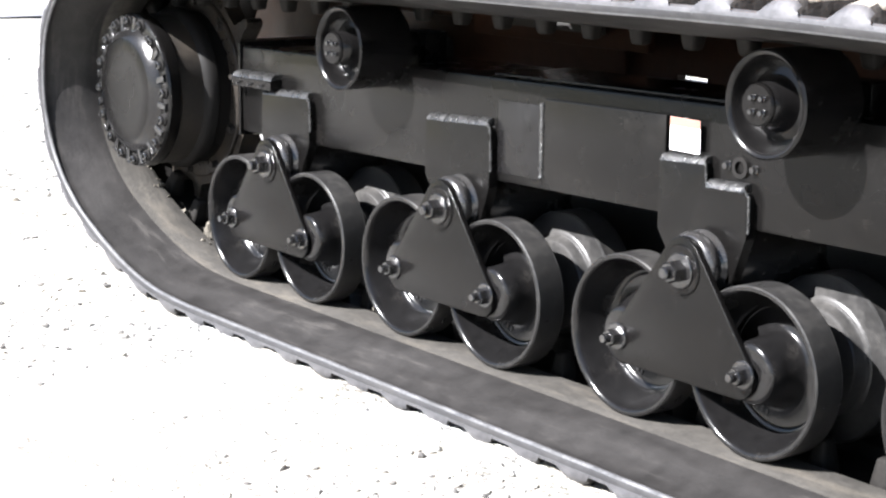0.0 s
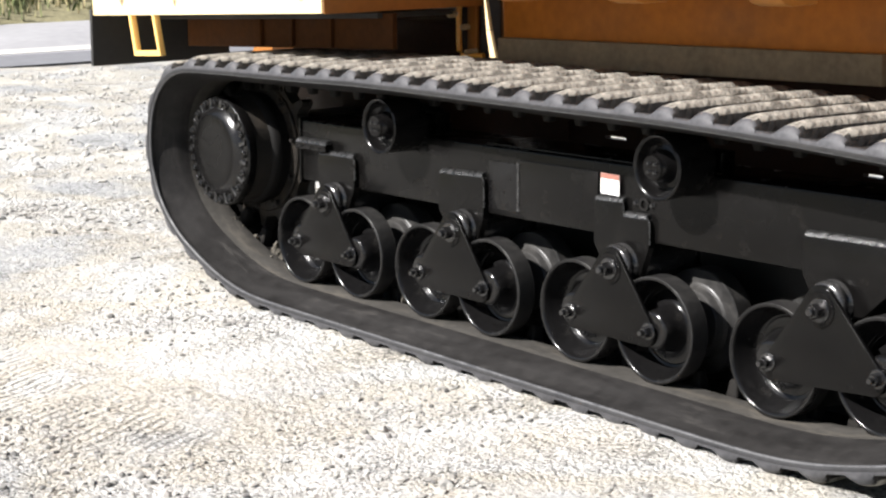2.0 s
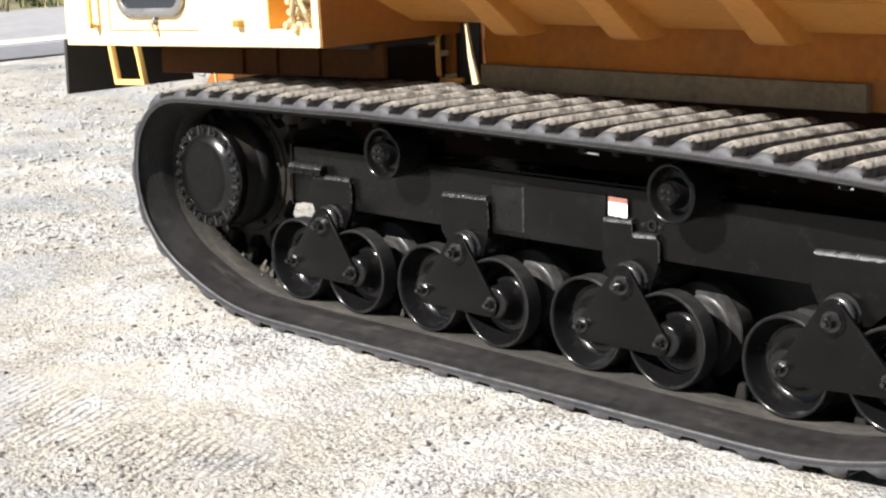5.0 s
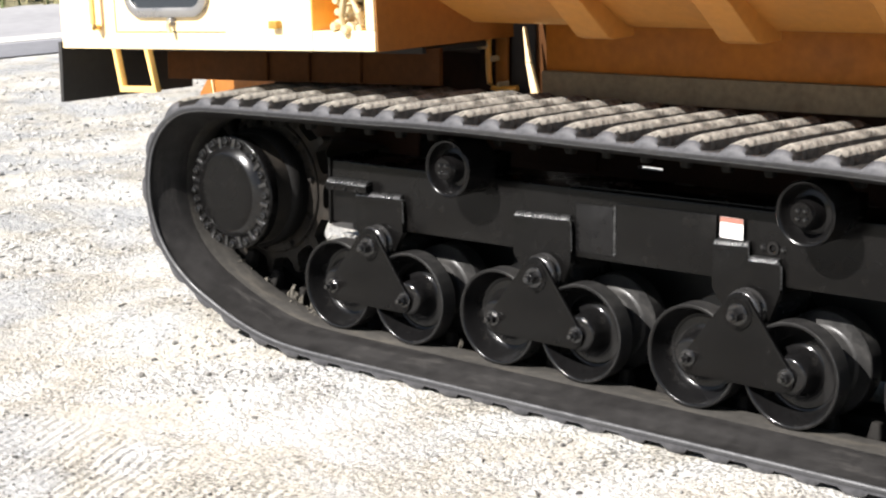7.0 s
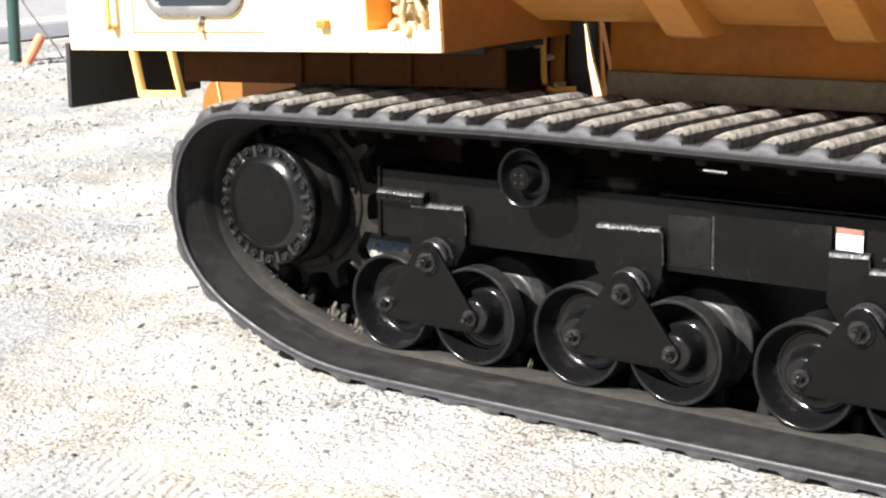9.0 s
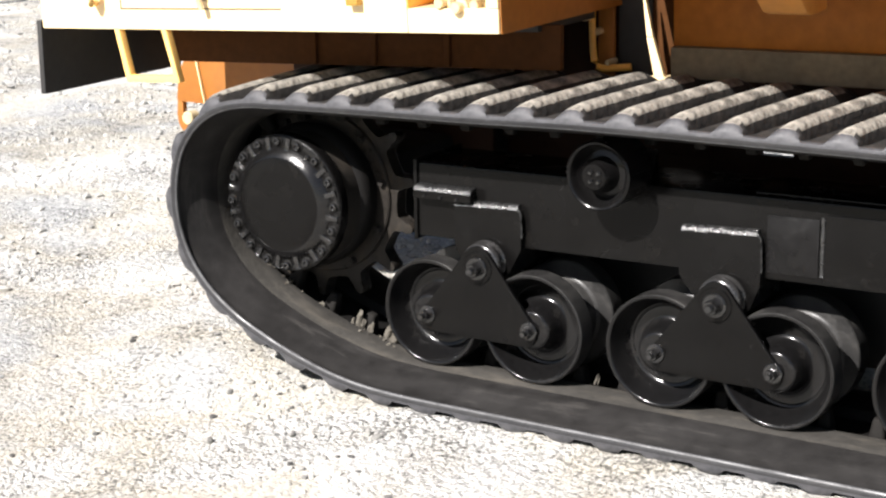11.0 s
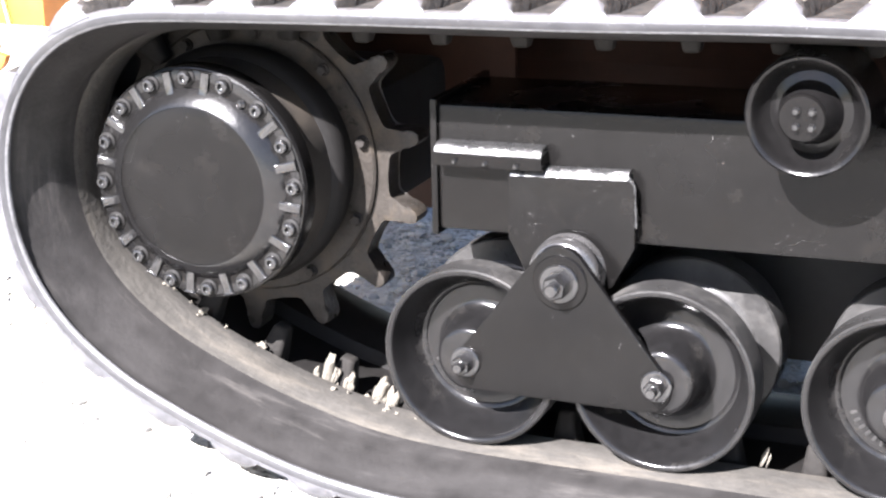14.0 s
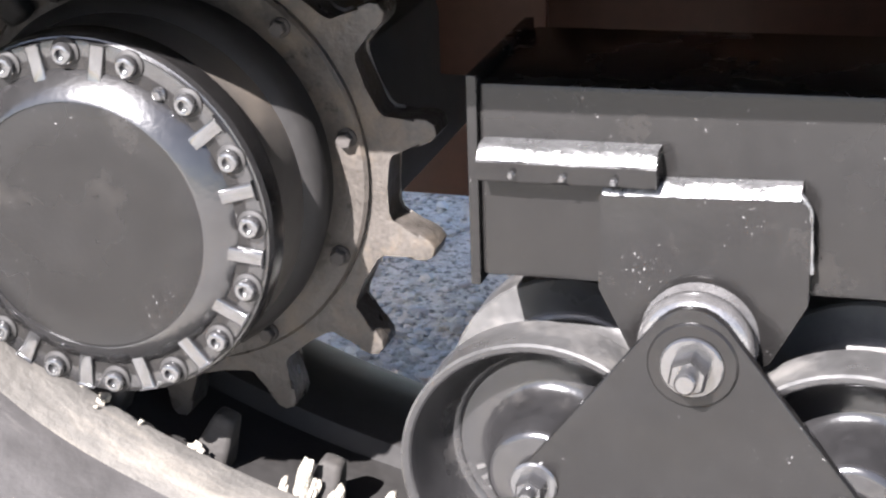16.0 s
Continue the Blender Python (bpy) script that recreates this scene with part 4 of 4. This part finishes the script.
part("latch_lever", add_tube(bmesh.new(), [(-0.885, SIDE - 0.012, 1.172), (-0.882, SIDE - 0.028, 1.16), (-0.874, SIDE - 0.026, 1.133)], 0.009, 8), M_HYD, latch, "brass-coloured latch lever")
part("body_lug", box(-0.352, -0.312, SIDE - 0.027, SIDE + 0.002, 1.145, 1.172, 0.004), M_BRASS, body, "small dull brass lug")
rnd = random.Random(3)
for k in range(12):
    fx, fz = -0.05 + 0.05 * (k % 3) + rnd.uniform(-0.012, 0.012), 1.15 + 0.05 * (k // 3) + rnd.uniform(-0.012, 0.012)
    fy, q = SIDE + rnd.uniform(0.0, 0.03), rnd.uniform(0.85, 1.25)
    bm = bmesh.new()
    add_lathe(bm, [(0.0, fy - 0.02), (0.012 * q, fy - 0.02), (0.014 * q, fy - 0.016), (0.014 * q, fy + 0.004), (0.022 * q, fy + 0.006), (0.022 * q, fy + 0.025), (0.016 * q, fy + 0.028), (0.016 * q, SIDE + 0.13)], fx, fz, 14)
    part("fitting", bm, M_HYD, body, "pale hydraulic valve fitting")
part("valve_block", box(-0.07, 0.075, SIDE + 0.06, SIDE + 0.128, Z0 + 0.07, 1.36, 0.006), M_HYD, body, "pale painted valve block")
for x0, x1, zz in ((-0.02, 0.03, 1.15), (0.04, -0.03, 1.2), (0.06, 0.02, 1.16)):
    part("hose", add_tube(bmesh.new(), [(x0, SIDE + 0.01, zz), (x0 + 0.01, SIDE - 0.012, zz + 0.04), (x0 * 0.5 + x1 * 0.5, SIDE - 0.014, zz + 0.09), (x1, SIDE - 0.008, zz + 0.15), (x1, SIDE + 0.03, zz + 0.2)], 0.009, 8), M_HYD, body, "pale hydraulic hose")

def rise_floor(bm):
    """Follows the slope of the body's underside."""
    for v in bm.verts:
        v.co.z += 0.055 * (v.co.x - 0.13)
    return bm


# step under the body, and the black flap behind it
bm = bmesh.new()
outer = [(-1.25, 0.998), (-1.208, 0.832), (-0.997, 0.846), (-1.042, 1.004)]
inner = [(-1.231, 0.998), (-1.193, 0.854), (-1.019, 0.866), (-1.061, 1.004)]
rows = [[bm.verts.new((p[0], y, p[1])) for p, y in ((a, -0.04), (b, -0.04), (b, -0.014), (a, -0.014))] for a, b in zip(outer, inner)]
for a, b in zip(rows, rows[1:]):
    for j in range(4):
        bm.faces.new((a[j], a[(j + 1) % 4], b[(j + 1) % 4], b[j]))
bm.faces.new(rows[0])
bm.faces.new(rows[-1][::-1])
bevel(bm, 0.002)
part("step", bm, M_STEP, carrier, "yellow flat-bar boarding step")
part("mud_flap", box(-1.572, -1.552, -0.045, 0.62, 0.765, 1.0, 0.003), M_FLAP, carrier, "black rubber flap under the body")
part("under_skirt", rise_floor(box(-1.26, 0.16, 0.24, 0.26, 0.93, 1.058, 0.003)), M_SKIRT, carrier, "orange-brown panel under the body, darkened for shade")
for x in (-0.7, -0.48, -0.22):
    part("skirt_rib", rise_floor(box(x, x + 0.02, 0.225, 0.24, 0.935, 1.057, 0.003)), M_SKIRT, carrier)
part("floor_pan", rise_floor(box(-1.5, 0.1, 0.22, 0.56, 1.04, 1.06, 0.002)), M_FLAP, carrier)

# chassis plate behind the track, with its rounded end
ch = round_poly([(-1.44, 0.86), (-1.505, 0.775), (-1.52, 0.664), (-0.9, 0.664), (-0.9, 1.0), (-1.3, 1.0)], [0.03, 0.02, 0.006, 0.02, 0.02, 0.06])
plate = part("chassis_plate", prism(ch, 0.6, 0.625, 0.003), M_CHASSIS, carrier, "orange chassis side plate, darkened for shade")
# pale colour draws the sunlit line along the plate's edge
flange = part("chassis_flange", prism([(-1.424, 0.835), (-1.4195, 0.835), (-1.3835, 0.667), (-1.388, 0.667)], 0.588, 0.598, 0.001), M_YELLOW, carrier, "yellow edge flange, painted pale as if sunlit")
arc = [radians(180 + 165 * k / 14) for k in range(15)]
hook_shape = [(-1.52, 0.668), (-1.52, 0.612)] + [(-1.466 + 0.056 * math.cos(q), 0.606 + 0.06 * math.sin(q)) for q in arc] + [(-1.466 + 0.03 * math.cos(q), 0.606 + 0.034 * math.sin(q)) for q in arc[::-1]] + [(-1.494, 0.668)]
tow = part("tow_hook", prism(hook_shape, 0.602, 0.623, 0.003), M_CHASSIS, carrier, "curled orange tow hook under the chassis")
pin = part("tow_pin", add_lathe(bmesh.new(), [(0.0, 0.585), (0.02, 0.585), (0.024, 0.589), (0.024, 0.63), (0.0, 0.63)], -1.466, 0.608, 20), M_HYD, carrier, "pale worn pin in the tow hook")
for ob in (plate, flange, tow, pin):
    ob.matrix_basis = Matrix(((1.04, 0, 0, -0.178), (0, 1.04, 0, 0.202), (0, 0, 1.04, -0.102), (0, 0, 0, 1)))

# dump bed: sloping side above ribs and rail
bm = bmesh.new()
prof = [(0.61, 1.165), (0.3, 1.175), (0.255, 1.2), (0.12, 1.28), (-0.02, 1.305), (-0.08, 1.33), (-0.1, 1.36), (-0.1, 1.62), (1.5, 1.62), (1.5, 1.165)]
ends = [[bm.verts.new((x, y, z)) for y, z in prof] for x in (0.26, 3.6)]
for j in range(len(prof)):
    bm.faces.new((ends[0][j], ends[0][(j + 1) % len(prof)], ends[1][(j + 1) % len(prof)], ends[1][j]))
bm.faces.new(ends[0])
bm.faces.new(ends[1][::-1])
bevel(bm, 0.012, 2)
bed = part("dump_bed", bm, M_BED, carrier, "orange steel dump bed with sloping underside")
bed.matrix_basis = BED_TILT
part("lower_panel", box(0.335, 3.6, 0.605, 1.48, 0.985, 1.164, 0.004), M_LOWER, bed, "lower side panel, shade in its brown-orange")
for x in (0.785, 1.32, 1.895, 2.47):
    bm = bmesh.new()
    shape = [(0.33, 1.144), (0.225, 1.14), (0.19, 1.149), (0.06, 1.262), (-0.02, 1.315), (0.05, 1.42), (0.33, 1.3)]
    a = [bm.verts.new((xx, y, z)) for xx in (x, x + 0.125) for y, z in shape]
    k = len(shape)
    bm.faces.new(a[:k])
    bm.faces.new(a[k:][::-1])
    for j in range(k):
        bm.faces.new((a[j], a[(j + 1) % k], a[k + (j + 1) % k], a[k + j]))
    bevel(bm, 0.008, 2)
    part("bed_rib", bm, M_BED, bed, "orange box rib under the bed")
rail = part("bed_rail", box(0.34, 2.05, 0.57, 0.67, 0.9, 0.991, 0.004), M_RAIL, carrier, "dusty grey-brown lower rail")
rail.matrix_basis = BED_TILT
rear_rail = part("rear_rail", box(2.05, 3.4, 0.6, 0.68, 0.9, 1.0, 0.004), M_CHASSIS, carrier)
rear_rail.matrix_basis = BED_TILT

# slanted strut and hook between body and bed
def moved(name, bm, mat, parent, label=""):
    ob = part(name, bm, mat, parent, label)
    ob.location = (-0.07, 0.075, -0.03)
    return ob


bm = bmesh.new()
add_prism(bm, [(0.31, 1.142), (0.315, 1.142), (0.344, 1.02), (0.342, 1.02), (0.3245, 1.02)], 0.515, 0.53)
# sun on the strut is helped by its pale paint
strut = moved("strut", bm, M_YELLOW, carrier, "yellow slanted strut, painted pale as if sunlit")
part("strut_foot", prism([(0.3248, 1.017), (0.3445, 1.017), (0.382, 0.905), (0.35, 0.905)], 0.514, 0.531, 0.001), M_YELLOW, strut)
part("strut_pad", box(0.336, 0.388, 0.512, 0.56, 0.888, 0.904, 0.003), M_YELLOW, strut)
moved("strut_web", box(0.19, 0.3, 0.6, 0.615, 0.88, 1.16, 0.003), M_FLAP, carrier)
# skirt's dark colour stands in for shade beside the strut
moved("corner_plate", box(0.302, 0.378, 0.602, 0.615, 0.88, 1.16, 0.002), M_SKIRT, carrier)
post = moved("hook_post", box(0.128, 0.182, 0.585, 0.6, 0.88, 1.15, 0.004), M_CHASSIS, carrier, "orange upright behind the hook, darkened for shade")
# hook painted bright where the body's shadow would dull it
hook = moved("hook_bar", add_tube(bmesh.new(), [(0.127, 0.548, 1.09), (0.128, 0.545, 1.06), (0.135, 0.54, 0.96), (0.14, 0.54, 0.93), (0.152, 0.54, 0.915), (0.168, 0.542, 0.909), (0.25, 0.565, 0.917)], 0.011, 10), M_PAINT, carrier, "yellow bent hook bar")
for hx, hy, hz, hr in ((0.137, 0.57, 1.016, 0.011), (0.122, 0.53, 1.064, 0.012), (0.19, 0.555, 0.93, 0.009)):
    part("hook_pin", add_lathe(bmesh.new(), [(0.0, hy - 0.03), (hr * 0.8, hy - 0.03), (hr, hy - 0.025), (hr, hy + 0.025), (0.0, hy + 0.025)], hx, hz, 16), M_HYD, hook)
# unseen dark block added to fill the interior
part("dark_filler_block", box(-0.9, -0.05, 0.8, 0.98, 0.7, 0.98, 0.01), M_INNER, carrier)

# far side of the undercarriage as added dark walls, with narrow daylight slots
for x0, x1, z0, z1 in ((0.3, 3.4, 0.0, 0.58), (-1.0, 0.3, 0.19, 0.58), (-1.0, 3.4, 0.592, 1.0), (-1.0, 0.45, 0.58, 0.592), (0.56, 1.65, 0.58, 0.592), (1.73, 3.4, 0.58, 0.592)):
    part("far_frame", box(x0, x1, 1.0, 1.03, z0, z1, 0), M_INNER, carrier, "plain wall for the far side frame, shade in its colour")
part("chassis_side", box(-1.46, 0.3, 0.95, 0.965, 0.56, 0.985, 0.002), M_INNER, carrier, "dark brown chassis side, shade in its colour")
# unseen sheets added to shut out daylight behind the track
part("rear_filler", box(-1.48, -1.46, 0.95, 1.0, 0.12, 0.98, 0.002), M_FLAP, carrier)
part("far_filler", box(-1.72, -1.0, 1.6, 1.62, 0.0, 1.07, 0), M_FLAP, carrier, "black sheet added on the far side against daylight")
part("inner_frame", box(-0.2, 3.3, 0.5, 0.53, 0.12, 0.6, 0.003), M_FLAP, carrier, "dark inner side of the track frame")
part("cross_member", box(2.3, 2.5, 0.4, 1.0, 0.45, 0.65, 0.01), M_FLAP, carrier)
part("cross_member", box(-0.75, -0.45, 0.26, 1.0, 0.38, 0.62, 0.03), M_FLAP, carrier, "black drive motor housing")
# added panels that catch sun falling between body and bed
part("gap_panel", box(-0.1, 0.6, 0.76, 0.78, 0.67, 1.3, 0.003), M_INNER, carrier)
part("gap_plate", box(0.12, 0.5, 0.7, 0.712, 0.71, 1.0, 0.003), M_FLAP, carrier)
# added screen in front of the sunlit chassis plate
part("inner_screen", box(-1.08, -0.3, 0.64, 0.655, 0.5, 0.84, 0.003), M_INNER, carrier, "added dark plate screening the inside of the track")

# ---- road, verge and things beyond the yard ----
M_ASPHALT = material("pale_grey_asphalt", (0.3, 0.295, 0.3), 0.85, vary=0.15, scale=0.8, bump=0.3, bump_scale=40)
M_PATCH = material("dark_asphalt_patch", (0.17, 0.17, 0.18), 0.85, vary=0.15, scale=0.8, bump=0.3, bump_scale=40)
M_KERB = material("pale_concrete", (0.5, 0.48, 0.45), 0.85, vary=0.12, scale=3)
M_BANK = material("dry_grass_soil", (0.2, 0.18, 0.1), 0.95, vary=0.35, scale=2, bump=0.5, bump_scale=20)
road = part("road", box(-14.5, -9.6, -60, 90, GROUND - 0.05, GROUND + 0.012, 0), M_ASPHALT, None, "", 0)
tagged(road, "pale grey asphalt road beyond the yard", "road", kind="structure")
patch = part("road_patch", box(-10.6, -9.6, -60, 90, GROUND, GROUND + 0.018, 0), M_PATCH, None, "", 0)
tagged(patch, "darker asphalt strip along the road's edge", "road", kind="structure")
strip = part("pavement", box(-11.2, -10.75, -60, 90, GROUND, GROUND + 0.018, 0), M_KERB, None, "", 0)
tagged(strip, "pale worn strip along the road", "pavement", kind="structure")

bm = bmesh.new()
cols, rws = 26, 90
vv = [[bm.verts.new((-14.4 - 0.3 * i, -20 + 0.7 * j, GROUND + (0.0 if i == 0 else 0.03 + 0.05 * i ** 1.25 + 0.12 * noise.noise((i * 0.5, j * 0.4, 2))))) for i in range(cols)] for j in range(rws)]
for j in range(rws - 1):
    for i in range(cols - 1):
        bm.faces.new((vv[j][i], vv[j][i + 1], vv[j + 1][i + 1], vv[j + 1][i]))
tagged(part("verge", bm, M_BANK), "dry grassy bank beside the road", "verge", kind="structure")


def grass(name, count, x0, x1, y0, y1, tall, colours, seed, label, width=0.02):
    """Upright blades in tufts on the bank, in one mesh."""
    rs = np.random.RandomState(seed)
    tuft = np.stack([rs.uniform(x0, x1, count // 12), rs.uniform(y0, y1, count // 12)], -1)
    p = tuft[rs.randint(0, len(tuft), count)] + rs.normal(0, 0.12, (count, 2))
    i = np.clip((-14.4 - p[:, 0]) / 0.3, 0, 25)
    z = GROUND + 0.02 + 0.05 * i ** 1.25
    h = tall * rs.uniform(0.4, 1.2, count)
    a = rs.uniform(0, 6.28, count)
    side = np.stack([np.cos(a), np.sin(a)], -1) * width
    lean = rs.normal(0, 0.3, (count, 2)) * h[:, None]
    v = np.stack([np.c_[p - side, z - 0.05], np.c_[p + side, z - 0.05], np.c_[p + lean * 0.5 + side * 0.6, z + h * 0.6], np.c_[p + lean, z + h]], 1).reshape(-1, 3)
    k = np.arange(count)[:, None] * 4
    f = np.concatenate([k + [0, 1, 2], k + [0, 2, 3]])
    m = bpy.data.materials.new(name)
    m.use_nodes = True
    n, l = m.node_tree.nodes, m.node_tree.links
    geo = n.new("ShaderNodeNewGeometry")
    l.new(ramp_node(n, l, geo.outputs["Random Per Island"], colours).outputs[0], n["Principled BSDF"].inputs["Base Color"])
    n["Principled BSDF"].inputs["Roughness"].default_value = 0.8
    me = bpy.data.meshes.new(name)
    me.from_pydata(v.tolist(), [], f.tolist())
    tagged(finish(name, me, m, smooth=0), label, "grass", kind="stuff")


grass("bank_grass", 26000, -21.5, -14.5, 0, 26, 0.22, [(0.0, (0.07, 0.1, 0.03)), (0.5, (0.16, 0.17, 0.07)), (1.0, (0.36, 0.3, 0.17))], 11, "dry green and straw grass on the bank")
grass("bank_scrub", 7000, -21.5, -15.6, 0, 26, 0.55, [(0.0, (0.03, 0.045, 0.02)), (1.0, (0.1, 0.12, 0.05))], 12, "low dark green scrub on the bank", 0.035)

bm = bmesh.new()
ring = [(0.05, 0.0), (0.05, 1.9), (0.046, 1.93), (0.0, 1.935)]
rows = [[bm.verts.new((r * math.cos(k * math.pi / 10), r * math.sin(k * math.pi / 10), z)) for k in range(20)] for r, z in ring[:-1]]
for a, b in zip(rows, rows[1:]):
    for k in range(20):
        bm.faces.new((a[k], a[(k + 1) % 20], b[(k + 1) % 20], b[k]))
bm.faces.new(rows[-1])
post = part("steel_post", bm, M_POST)
post.matrix_basis = Matrix.Translation((-8.4, 5.42, GROUND - 0.01))
tagged(post, "dark green painted steel post at the yard's edge", "post")
bm = bmesh.new()
add_tube(bm, [(0, 0, -0.02), (0, 0.002, 0.02), (0.0, 0.085, 0.12), (0.0, 0.155, 0.21), (0, 0.165, 0.222)], 0.042, 16)
marker = part("marker_tube", bm, M_ORANGE)
marker.matrix_basis = Matrix.Translation((-8.15, 5.32, GROUND))
tagged(marker, "faded orange plastic tube leaning beside the post", "marker")
bm = bmesh.new()
add_tube(bm, [(-8.68, 5.99, 0.5), (-8.66, 6.06, 0.38), (-8.62, 6.14, 0.25), (-8.6, 6.2, 0.16), (-8.58, 6.28, 0.05), (-8.57, 6.33, GROUND)], 0.008, 6)
cord = part("cord", bm, M_CORD)
cord.location = (0.28, -0.5, 0.0)
tagged(cord, "pale frayed cord hanging from the post", "cord")
